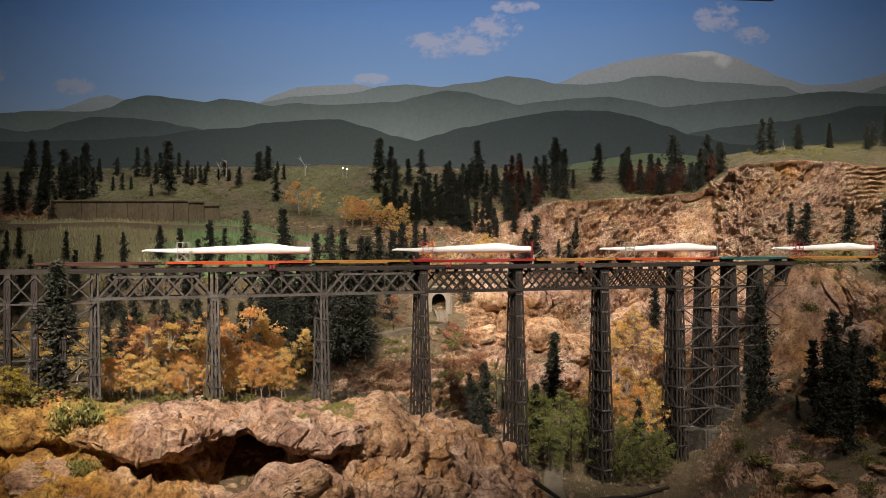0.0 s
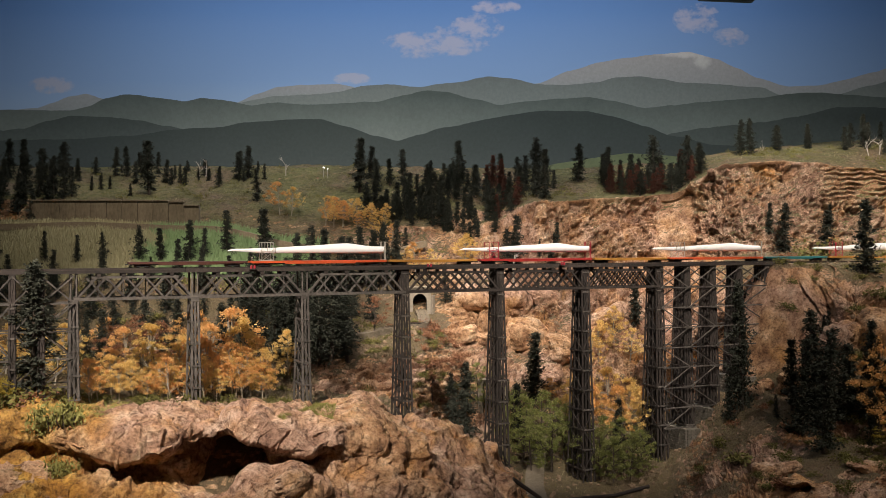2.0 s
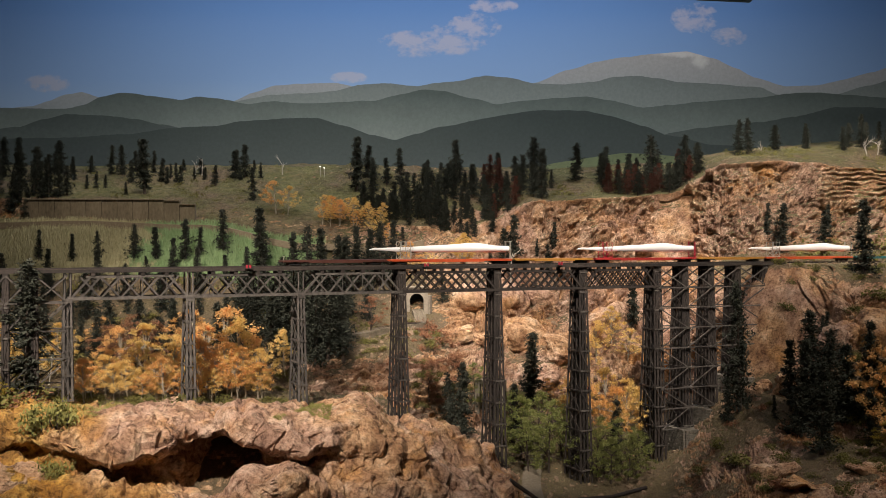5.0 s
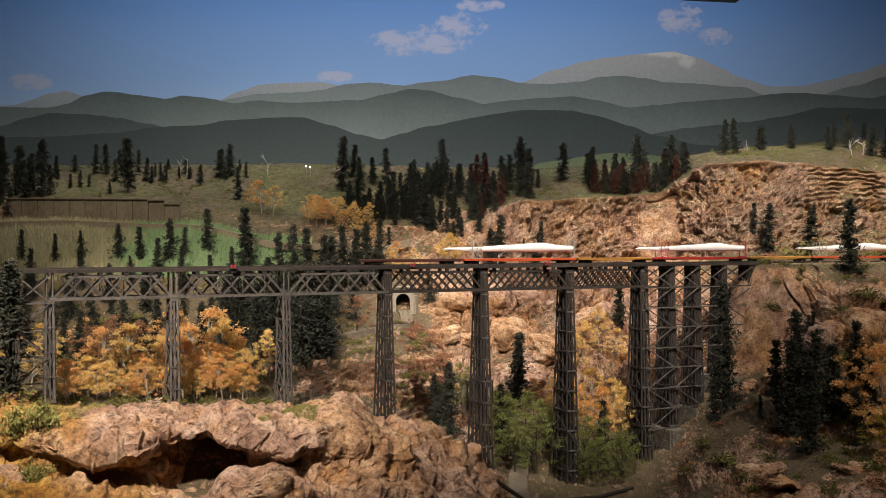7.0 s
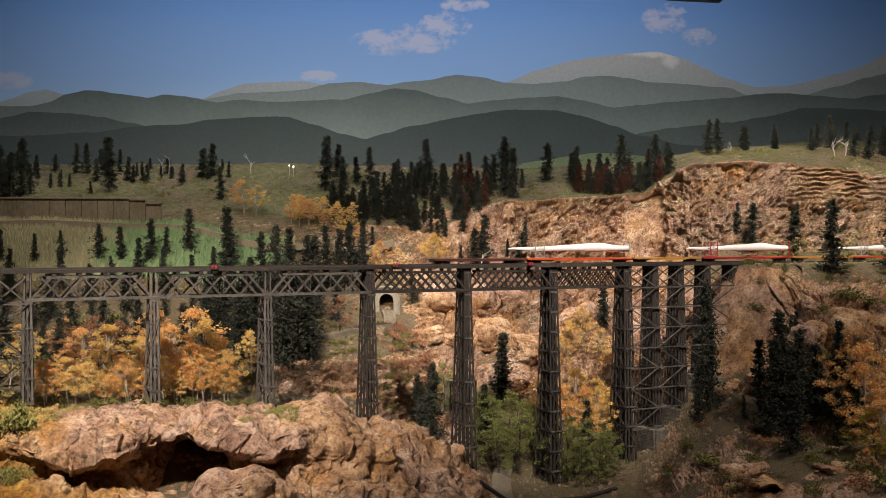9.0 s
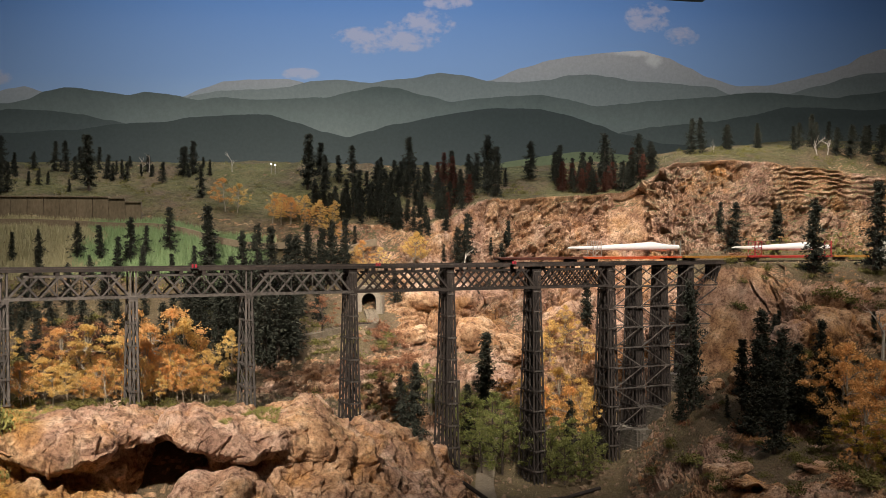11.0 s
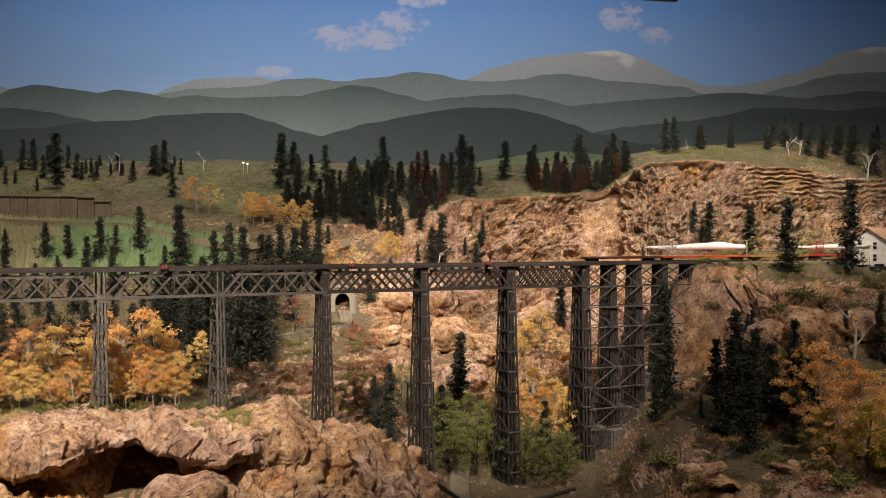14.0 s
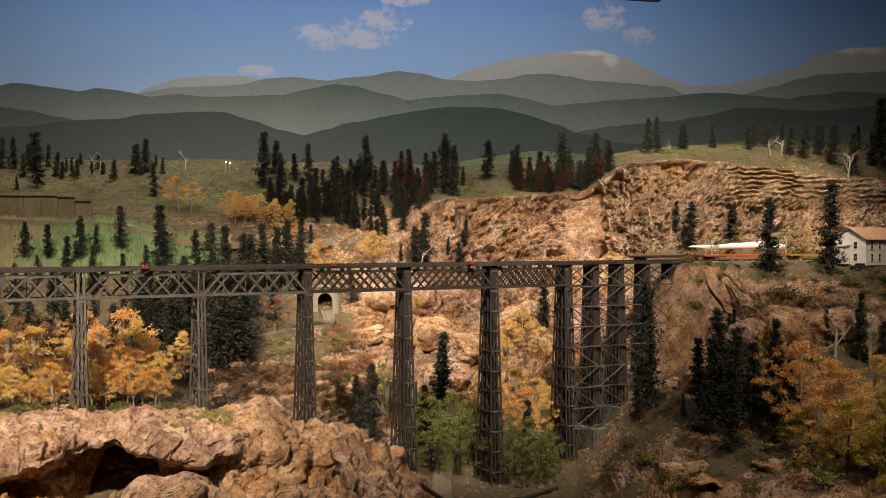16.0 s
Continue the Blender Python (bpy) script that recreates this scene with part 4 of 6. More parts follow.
def broadleaf(seed, mat, bark, spread, clumps, low=0.30):
    """An aspen one metre tall: forked trunk, limbs and a crown of many leaves in uneven clumps, to be scaled."""
    rng = random.Random(seed)
    tree = empty("aspen")
    bm = bmesh.new()
    bend = Vector((rng.uniform(-0.05, 0.05), rng.uniform(-0.05, 0.05), 0.45))
    add_limb(bm, (0, 0, -0.04), bend, 0.016, 0.012)
    top = bend + Vector((rng.uniform(-0.06, 0.06), rng.uniform(-0.06, 0.06), 0.35))
    add_limb(bm, bend, top, 0.012, 0.005)
    trunk = part("trunk", bm, bark, tree)
    verts, faces = [], []
    for k in range(clumps):
        a, h = rng.uniform(0, 2 * math.pi), rng.random()
        z = low + (0.97 - low) * h
        r = spread * math.sqrt(rng.random()) * (1.0 - 0.65 * abs(2 * h - 0.75) ** 1.6)
        c = Vector((math.cos(a) * r, math.sin(a) * r, z)) + Vector((bend.x, bend.y, 0)) * 1.5
        if k % 3 == 0:
            bm = bmesh.new()
            f = rng.uniform(0.3, 0.9)
            add_limb(bm, bend * f if z < 0.6 else bend + (top - bend) * 0.4, c, 0.007, 0.0025, 5)
            part("limb", bm, bark, tree)
        size = rng.uniform(0.028, 0.056)
        for _ in range(rng.randint(55, 80)):
            o = c + Vector((rng.gauss(0, size * 0.62), rng.gauss(0, size * 0.62), rng.gauss(0, size * 0.45)))
            s = rng.uniform(0.008, 0.0145)
            d = Vector((rng.gauss(0, 1), rng.gauss(0, 1), rng.gauss(0, 1))).normalized()
            e = d.cross(Vector((rng.gauss(0, 1), rng.gauss(0, 1), rng.gauss(0, 1)))).normalized()
            i = len(verts)
            verts += [o - d * s, o - e * s * 0.7, o + d * s, o + e * s * 0.7]
            faces.append((i, i + 1, i + 2, i + 3))
    from_lists("crown", verts, faces, mat, tree)
    return tree


def shrub(seed, mat):
    rng = random.Random(seed)
    verts, faces = [], []
    for k in range(9):
        c = Vector((rng.gauss(0, 0.34), rng.gauss(0, 0.34), rng.uniform(0.1, 0.55)))
        for _ in range(46):
            o = c + Vector((rng.gauss(0, 0.16), rng.gauss(0, 0.16), rng.gauss(0, 0.13)))
            o.z = max(o.z, -0.05)
            s = rng.uniform(0.04, 0.085)
            d = Vector((rng.gauss(0, 1), rng.gauss(0, 1), rng.gauss(0.4, 1))).normalized()
            e = d.cross(Vector((rng.gauss(0, 1), rng.gauss(0, 1), rng.gauss(0, 1)))).normalized()
            i = len(verts)
            verts += [o - d * s, o - e * s * 0.7, o + d * s, o + e * s * 0.7]
            faces.append((i, i + 1, i + 2, i + 3))
    bm = bmesh.new()
    for k in range(4):
        add_limb(bm, (0, 0, -0.1), (rng.gauss(0, 0.25), rng.gauss(0, 0.25), 0.4), 0.03, 0.012, 5)
    bush = empty("shrub")
    part("stem", bm, BARK, bush)
    from_lists("crown", verts, faces, mat, bush)
    return bush


def snag(seed):
    """A dead tree, bleached, with forked bare branches."""
    rng = random.Random(seed)
    bm = bmesh.new()

    def fork(p, d, length, r, depth):
        q = p + d * length
        add_limb(bm, p, q, r, r * 0.55, 5)
        if depth:
            for _ in range(rng.randint(2, 3)):
                e = (d + Vector((rng.gauss(0, 0.55), rng.gauss(0, 0.55), rng.gauss(0.1, 0.3)))).normalized()
                fork(p + d * length * rng.uniform(0.45, 1.0), e, length * rng.uniform(0.5, 0.75), r * 0.55, depth - 1)

    fork(Vector((0, 0, -0.05)), Vector((rng.gauss(0, 0.1), rng.gauss(0, 0.1), 1)).normalized(), 0.45, 0.026, 3)
    return part("dead_tree", bm, DEAD_WOOD)


class Grove:
    """Hands out copies of a few grown patterns, each at its place, size and turn."""

    def __init__(self, patterns, label, category, group):
        self.patterns, self.used, self.rng = patterns, set(), random.Random(len(label))
        for ob in patterns:
            tagged(ob, label, category, group)

    def plant(self, x, y, height, wide=1.0, label=""):
        if x > 0.9 and min(math.hypot(r.x - x, r.y - y) for r in RIGHT_OF_WAY) < 0.042:
            return None
        i = self.rng.randrange(len(self.patterns))
        ob = self.patterns[i]
        z, _ = ground_at(x, y)
        w = height * wide * self.rng.uniform(0.88, 1.14)
        m = pose(x, y, z - 0.002, self.rng.uniform(-3, 3), self.rng.uniform(-3, 3), self.rng.uniform(0, 360)) @ Matrix.Diagonal((w, w, height, 1))
        if i in self.used:
            ob = copy_thing(ob, m @ Matrix.Diagonal([1 / v for v in ob.scale] + [1]))
        else:
            ob.matrix_basis = m
            self.used.add(i)
        if label:
            ob["label"] = label
        return ob

    def finish(self):
        for i, ob in enumerate(self.patterns):
            if i not in self.used:
                for o in (*ob.children_recursive, ob):
                    bpy.data.objects.remove(o)


CREST_CONIFERS = ((-1.471, 3.4, 0.144), (-1.417, 3.4, 0.138), (-1.248, 3.144, 0.145), (-1.28, 3.4, 0.125), (-1.23, 3.4, 0.071), (-1.095, 3.4, 0.105), (-1.055, 3.4, 0.107), (-0.916, 3.187, 0.179), (-0.904, 3.348, 0.085), (-0.851, 3.341, 0.069), (-0.797, 3.375, 0.044), (-0.761, 3.381, 0.044), (-0.663, 3.4, 0.1), (-0.627, 3.4, 0.117), (-0.561, 3.201, 0.111), (-0.228, 3.3, 0.186), (-0.195, 3.4, 0.116), (-1.106, 3.19, 0.049), (-1.084, 3.214, 0.049), (-1.059, 3.231, 0.046), (-0.971, 3.167, 0.041), (-1.367, 3.016, 0.119), (-1.285, 3.042, 0.135), (-1.225, 3.006, 0.094))
RIM_CONIFERS = ((-0.078, 3.355, 0.132), (0.115, 3.374, 0.165), (0.374, 3.29, 0.169), (0.387, 3.122, 0.166), (0.526, 3.3, 0.129), (0.627, 3.3, 0.118), (0.767, 3.232, 0.175), (0.875, 3.197, 0.154), (1.087, 3.3, 0.124), (1.122, 3.3, 0.124), (1.215, 3.3, 0.091), (1.321, 3.3, 0.089), (1.47, 3.3, 0.09), (1.43, 3.25, 0.085), (1.555, 3.2, 0.098), (1.604, 3.2, 0.116), (1.676, 3.25, 0.103), (1.701, 3.2, 0.135), (1.755, 3.15, 0.15), (1.878, 3.2, 0.248), (1.323, 3.3, 0.085), (1.212, 3.3, 0.088))
BASE_CONIFERS = ((1.075, 2.987, 0.1), (1.104, 2.937, 0.154), (1.278, 3.01, 0.075), (1.23, 2.917, 0.136), (1.193, 2.58, 0.198), (1.371, 2.6, 0.248), (1.068, 2.519, 0.073), (1.051, 2.51, 0.062), (0.302, 2.918, 0.068), (0.06, 2.862, 0.093), (0.395, 3.0, 0.095), (0.412, 3.0, 0.085), (0.28, 3.0, 0.168), (0.255, 3.0, 0.12), (0.639, 2.9, 0.144))
GORGE_CONIFERS = ((0.103, 2.42, 0.214), (0.297, 2.62, 0.205), (0.508, 2.5, 0.155), (0.24, 2.5, 0.156), (0.072, 2.45, 0.145), (0.8, 2.4, 0.32), (0.851, 2.3, 0.058), (0.765, 2.38, 0.114), (0.923, 2.25, 0.261), (0.878, 2.22, 0.232), (0.941, 2.2, 0.228), (0.982, 2.22, 0.19), (0.896, 2.32, 0.174), (0.881, 2.1, 0.207), (1.114, 2.35, 0.07), (1.032, 2.2, 0.24), (1.325, 2.35, 0.168), (1.269, 2.4, 0.081), (1.356, 2.3, 0.123))
WEST_CONIFERS = ((-0.769, 1.895, 0.258), (-0.833, 1.88, 0.073), (-0.683, 2.78, 0.128), (-0.647, 2.8, 0.096), (-0.588, 2.85, 0.133), (-0.465, 2.8, 0.196), (-0.937, 2.8, 0.086), (-1.004, 2.78, 0.087), (-0.332, 2.8, 0.187), (-0.294, 2.8, 0.182), (-0.24, 2.78, 0.175), (-0.368, 2.76, 0.176), (-0.185, 2.85, 0.177), (-0.158, 2.85, 0.177), (-0.13, 2.88, 0.191), (-0.088, 2.9, 0.196), (-0.222, 2.76, 0.187), (-0.269, 2.46, 0.269), (-0.242, 2.48, 0.243), (-0.303, 2.5, 0.237), (-0.358, 2.52, 0.186), (-0.395, 2.52, 0.155), (-0.436, 2.5, 0.176), (-0.219, 2.55, 0.195), (-0.326, 2.45, 0.211), (-0.792, 2.35, 0.162), (-0.781, 2.4, 0.116), (-0.473, 2.5, 0.146))
WEST_CONIFERS_MORE = ((-0.656, 2.55, 0.078), (-1.282, 2.8, 0.086), (-1.244, 2.8, 0.101), (-0.153, 2.7, 0.139), (-0.201, 2.7, 0.114), (-1.047, 2.7, 0.059), (-0.792, 2.6, 0.085))
GOLD_ASPENS = ((-0.65, 2.2, 0.124), (-0.695, 2.18, 0.101), (-0.596, 2.17, 0.105), (-0.578, 2.25, 0.134), (-0.653, 2.28, 0.153), (-0.707, 2.3, 0.145), (-0.482, 2.3, 0.201), (-0.442, 2.27, 0.177), (-0.503, 2.27, 0.159), (-0.396, 2.2, 0.117), (-0.36, 2.18, 0.117), (-0.439, 2.19, 0.128), (-0.5, 2.2, 0.128), (-0.459, 2.16, 0.101), (-0.559, 2.13, 0.078), (-0.361, 2.15, 0.086), (-0.34, 2.4, 0.119), (-0.788, 2.4, 0.116), (-0.883, 2.35, 0.12), (-0.966, 2.35, 0.115), (-1.022, 2.35, 0.125), (-1.078, 2.35, 0.126), (-0.884, 2.3, 0.108), (-0.582, 2.4, 0.139))
HILL_ASPENS = ((-0.471, 3.109, 0.11), (-0.434, 3.105, 0.095), (-0.317, 3.04, 0.081), (-0.264, 3.049, 0.09), (-0.22, 3.066, 0.094), (-0.175, 3.073, 0.082), (-0.131, 3.084, 0.06), (-0.29, 3.04, 0.072), (-0.060, 2.95, 0.095), (-0.029, 2.95, 0.105), (0.118, 3.0, 0.115), (0.140, 3.0, 0.10), (0.01, 2.97, 0.08))
GORGE_ASPENS = ((0.515, 2.84, 0.125), (0.565, 2.86, 0.115), (0.485, 2.8, 0.12), (0.6, 2.8, 0.1), (0.421, 2.6, 0.151), (0.498, 2.6, 0.172), (0.555, 2.58, 0.156), (0.393, 2.62, 0.115), (0.578, 2.55, 0.156), (0.343, 2.65, 0.068), (0.451, 2.55, 0.164), (0.514, 2.53, 0.172))
GREEN_TREES = ((0.254, 2.46, 0.165), (0.302, 2.5, 0.159), (0.321, 2.42, 0.173), (0.228, 2.5, 0.136), (0.464, 2.42, 0.154), (0.511, 2.44, 0.14), (0.538, 2.4, 0.129), (0.439, 2.4, 0.135), (0.358, 2.48, 0.138), (0.176, 2.6, 0.109), (0.144, 2.58, 0.121), (0.212, 2.58, 0.103), (0.513, 2.38, 0.117), (0.269, 2.4, 0.137), (0.469, 2.37, 0.118))
EAST_ASPENS = ((1.048, 2.22, 0.186), (1.049, 2.15, 0.217), (1.064, 2.1, 0.185), (1.121, 2.12, 0.169), (1.13, 2.05, 0.174), (1.028, 1.98, 0.129), (1.062, 1.95, 0.108), (1.129, 1.98, 0.147), (1.211, 2.1, 0.18), (1.113, 1.9, 0.097), (0.976, 1.95, 0.048))
BARE_SNAGS = ((-0.782, 3.42, 0.083), (-0.499, 3.42, 0.094), (-0.806, 3.42, 0.071), (1.159, 3.28, 0.055), (1.488, 3.2, 0.09), (1.523, 3.2, 0.081), (1.719, 3.12, 0.14), (1.267, 2.36, 0.19), (1.337, 2.32, 0.209), (0.271, 2.95, 0.148), (1.014, 1.95, 0.066))


SPRUCES = Grove([conifer(s, w, g, l) for s, w, g, l in ((1, 0.16, 0.22, 0.046), (2, 0.20, 0.32, 0.05), (3, 0.14, 0.36, 0.046), (4, 0.18, 0.2, 0.05), (5, 0.22, 0.4, 0.052), (6, 0.15, 0.28, 0.05), (7, 0.18, 0.42, 0.048))],
                "dark green spruce standing on the scenery", "conifer", "spruces of the layout")
BROWNED = Grove([conifer(s, w, 0.3, 0.05, RUST) for s, w in ((11, 0.17), (12, 0.2))], "rust-brown dying spruce among green ones", "conifer", "spruces of the layout")
ASPENS = Grove([broadleaf(s, m, PALE_BARK, sp, 52) for s, m, sp in ((21, GOLD, 0.36), (22, GOLD, 0.42), (23, AMBER, 0.38), (24, GOLD, 0.32), (25, AMBER, 0.42))],
               "golden autumn aspen with a pale thin trunk", "tree", "autumn aspens")
RUSSETS = Grove([broadleaf(s, RUSSET, BARK, 0.38, 28) for s in (31, 32)], "russet brown autumn tree with bare twigs", "tree", "autumn aspens")
LIMES = Grove([broadleaf(s, LIME, BARK, 0.42, 56, 0.15) for s in (46, 47)], "yellow-green autumn tree with dense leaves", "tree", "green trees")
GREENS = Grove([broadleaf(s, GREEN, BARK, sp, 46, 0.12) for s, sp in ((41, 0.42), (42, 0.36), (43, 0.48))], "light green leafy tree on the gorge floor", "tree", "green trees")
SHRUBS = Grove([shrub(s, OLIVE) for s in (51, 52, 53)], "low olive green shrub on the ground", "shrub", "shrubs")
BUSHES = Grove([shrub(s, MOSS) for s in (56, 57)], "rounded olive bush growing on the bluff", "shrub", "shrubs")
RED_SHRUBS = Grove([shrub(s, RUSSET) for s in (54, 55)], "low russet shrub on the ground", "shrub", "shrubs")
SNAGS = Grove([snag(s) for s in (61, 62, 63)], "bleached dead tree with bare forked branches", "dead tree", "dead trees")


def scatter(n, seed, x0, x1, y0, y1, apart):
    """Places in a stretch of the plan, no two closer than apart."""
    rng, places = random.Random(seed), []
    for _ in range(n * 30):
        x, y = rng.uniform(x0, x1), rng.uniform(y0, y1)
        if all((x - a) ** 2 + (y - b) ** 2 > apart ** 2 for a, b in places):
            places.append((x, y))
            if len(places) == n:
                break
    return places


SCRUB = []


def plant_all():
    rng = random.Random(7)
    for table in (CREST_CONIFERS, RIM_CONIFERS, BASE_CONIFERS):
        for x, y, h in table:
            SPRUCES.plant(x, y, h, 1.25)
    for table in (WEST_CONIFERS, WEST_CONIFERS_MORE):
        for x, y, h in table:
            SPRUCES.plant(x, y, h, 1.1)
    for x, y, h in GORGE_CONIFERS:
        SPRUCES.plant(x, y, h, 0.72 if x == 0.8 else 1.1, "large dark spruce on the slope by the trestle" if h > 0.2 else "")
    # the wood above the gorge and the one on the rim
    for x, y in scatter(54, 3, -0.18, 0.44, 3.14, 3.40, 0.028):
        (BROWNED if abs(x - 0.25) < 0.05 and rng.random() < 0.5 else SPRUCES).plant(x, y, rng.uniform(0.065, 0.115), 1.35)
    for x, y in scatter(34, 13, -0.20, 0.30, 3.09, 3.20, 0.024):
        SPRUCES.plant(x, y, rng.uniform(0.065, 0.11), 1.4)
    for x, y in scatter(26, 14, -1.45, -0.55, 3.3, 3.5, 0.05):
        SPRUCES.plant(x, y, rng.uniform(0.03, 0.085), 1.35)
    for x, y in scatter(34, 4, 0.60, 0.92, 3.15, 3.28, 0.026):
        (BROWNED if rng.random() < 0.25 else SPRUCES).plant(x, y, rng.uniform(0.07, 0.11), 1.45)
    for x, y in scatter(14, 15, -1.25, -0.4, 2.66, 2.80, 0.06):
        SPRUCES.plant(x, y, rng.uniform(0.07, 0.12), 1.2)
    for x, y in scatter(26, 16, -1.2, -0.45, 2.42, 2.66, 0.05):
        SPRUCES.plant(x, y, rng.uniform(0.07, 0.125), 1.3)
    for x, y in scatter(10, 17, -0.1, 0.5, 2.9, 3.06, 0.05):
        SPRUCES.plant(x, y, rng.uniform(0.05, 0.08), 1.2)
    for x, y in scatter(9, 5, 1.5, 1.9, 3.2, 3.4, 0.05):
        SPRUCES.plant(x, y, rng.uniform(0.07, 0.12))
    for x, y in scatter(16, 8, -0.50, -0.20, 2.44, 2.62, 0.035):
        SPRUCES.plant(x, y, rng.uniform(0.13, 0.19), 1.2)
    for x, y in scatter(5, 6, 0.92, 1.10, 2.06, 2.3, 0.05):
        SPRUCES.plant(x, y, rng.uniform(0.12, 0.17), 1.2, "large dark spruce on the slope by the trestle")
    for table in (GOLD_ASPENS, HILL_ASPENS, GORGE_ASPENS, EAST_ASPENS):
        for x, y, h in table:
            if table is GOLD_ASPENS:
                y = max(y, 2.247 + 0.42 * x + 0.095)
            ASPENS.plant(x, y, h, 1.15 if table is not HILL_ASPENS else 1.0)
    for x, y, h in ((-0.76, 2.33, 0.13), (-0.72, 2.36, 0.14), (-0.65, 2.36, 0.135), (-0.14, 2.62, 0.11), (-0.05, 2.48, 0.09), (0.02, 2.50, 0.08), (0.32, 2.88, 0.05), (0.36, 2.9, 0.045), (-0.68, 2.31, 0.14)):
        RUSSETS.plant(x, y, h, 1.3)
    for x, y, h in GREEN_TREES:
        GREENS.plant(x, y, h, 1.1)
    for x, y in scatter(10, 9, 0.2, 0.6, 2.44, 2.6, 0.05):
        GREENS.plant(x, y, rng.uniform(0.07, 0.1), 1.3)
    for x, y in scatter(9, 18, 1.02, 1.24, 1.78, 2.0, 0.05):
        LIMES.plant(x, y, rng.uniform(0.10, 0.16), 1.25)
    for x, y in scatter(4, 19, -0.86, -0.78, 1.72, 1.84, 0.03):
        LIMES.plant(x, y, rng.uniform(0.07, 0.10), 1.3)
    RED_SHRUBS.plant(1.075, 2.86, 0.04, 1.2)
    for x, y, h in ((-0.655, 1.745, 0.075), (-0.678, 1.74, 0.07), (-0.638, 1.755, 0.06), (-0.66, 1.715, 0.055), (-0.64, 1.72, 0.045)):
        BUSHES.plant(x, y, h, 0.62)
    for x, y in scatter(22, 25, -0.72, -0.35, 0.066, 0.13, 0.02):
        ASPENS.plant(x, 2.247 + 0.42 * x + y, rng.uniform(0.06, 0.105), 1.2)
    # scrub on the west side of the gorge
    for x, y in scatter(46, 22, 0.0, 0.11, 2.50, 2.76, 0.018):
        (RED_SHRUBS if rng.random() < 0.6 else SHRUBS).plant(x, y, rng.uniform(0.016, 0.034), 1.1)
    for x, y in scatter(34, 23, -0.16, 0.02, 2.44, 2.72, 0.022):
        (RED_SHRUBS if rng.random() < 0.25 else SHRUBS).plant(x, y, rng.uniform(0.010, 0.022), 1.3)
    for x, y in scatter(11, 21, -1.40, -1.14, 3.02, 3.14, 0.032):
        SPRUCES.plant(x, y, rng.uniform(0.085, 0.15), 1.2)
    for x, y in scatter(12, 24, -0.34, -0.10, 3.03, 3.10, 0.022):
        ASPENS.plant(x, y, rng.uniform(0.055, 0.085), 1.1)
    for x, y, h in BARE_SNAGS:
        SNAGS.plant(x, y, h, 0.9)
    for seed, n, box, size in ((71, 40, (-1.0, -0.2, 1.97, 2.12), (0.018, 0.03)), (72, 46, (-1.4, 0.5, 3.1, 3.5), (0.012, 0.022)), (73, 42, (1.0, 1.9, 3.1, 3.4), (0.012, 0.024)),
                               (74, 34, (0.98, 1.6, 2.5, 2.62), (0.016, 0.03)), (75, 26, (0.7, 1.15, 1.85, 2.3), (0.02, 0.04)), (76, 14, (1.1, 1.6, 2.85, 3.0), (0.03, 0.06)),
                               (89, 26, (0.95, 1.5, 2.36, 2.52), (0.02, 0.04)), (90, 24, (0.62, 1.1, 2.0, 2.4), (0.014, 0.03)), (77, 20, (-0.2, 0.1, 2.3, 2.7), (0.012, 0.024)), (80, 40, (-1.2, -0.3, 2.3, 2.7), (0.018, 0.035)), (88, 60, (-1.4, 0.3, 3.02, 3.45), (0.008, 0.016)), (78, 12, (-0.9, -0.75, 1.8, 1.95), (0.03, 0.05)), (79, 16, (0.3, 0.8, 3.14, 3.3), (0.014, 0.024))):
        for x, y in scatter(n, seed, *box, 0.02):
            low, wide = rng.uniform(*size), rng.uniform(1.0, 1.6)
            if y > 2.62 or size[1] < 0.025:
                SCRUB.append((x, y, low, wide))
            else:
                (RED_SHRUBS if rng.random() < 0.05 else SHRUBS).plant(x, y, low, wide)
    for grove in (SPRUCES, BROWNED, ASPENS, RUSSETS, GREENS, LIMES, SHRUBS, BUSHES, RED_SHRUBS, SNAGS):
        grove.finish()


plant_all()


def build_scrub():
    """The low growth that nobody could count, in one sheet."""
    rng = random.Random(26)
    verts, faces = [], []
    for x, y, h, wide in SCRUB:
        z, _ = ground_at(x, y)
        for _ in range(70):
            o = Vector((x + rng.gauss(0, 0.36) * h * wide, y + rng.gauss(0, 0.36) * h * wide, z + abs(rng.gauss(0.25, 0.3)) * h))
            r = h * rng.uniform(0.07, 0.15)
            d = Vector((rng.gauss(0, 1), rng.gauss(0, 1), rng.gauss(0.4, 1))).normalized()
            e = d.cross(Vector((rng.gauss(0, 1), rng.gauss(0, 1), rng.gauss(0, 1)))).normalized()
            i = len(verts)
            verts += [o - d * r, o - e * r * 0.7, o + d * r, o + e * r * 0.7]
            faces.append((i, i + 1, i + 2, i + 3))
    tagged(from_lists("scrub", verts, faces, OLIVE), "low olive scrub scattered over slopes and hilltops", "scrub", kind="stuff")


build_scrub()


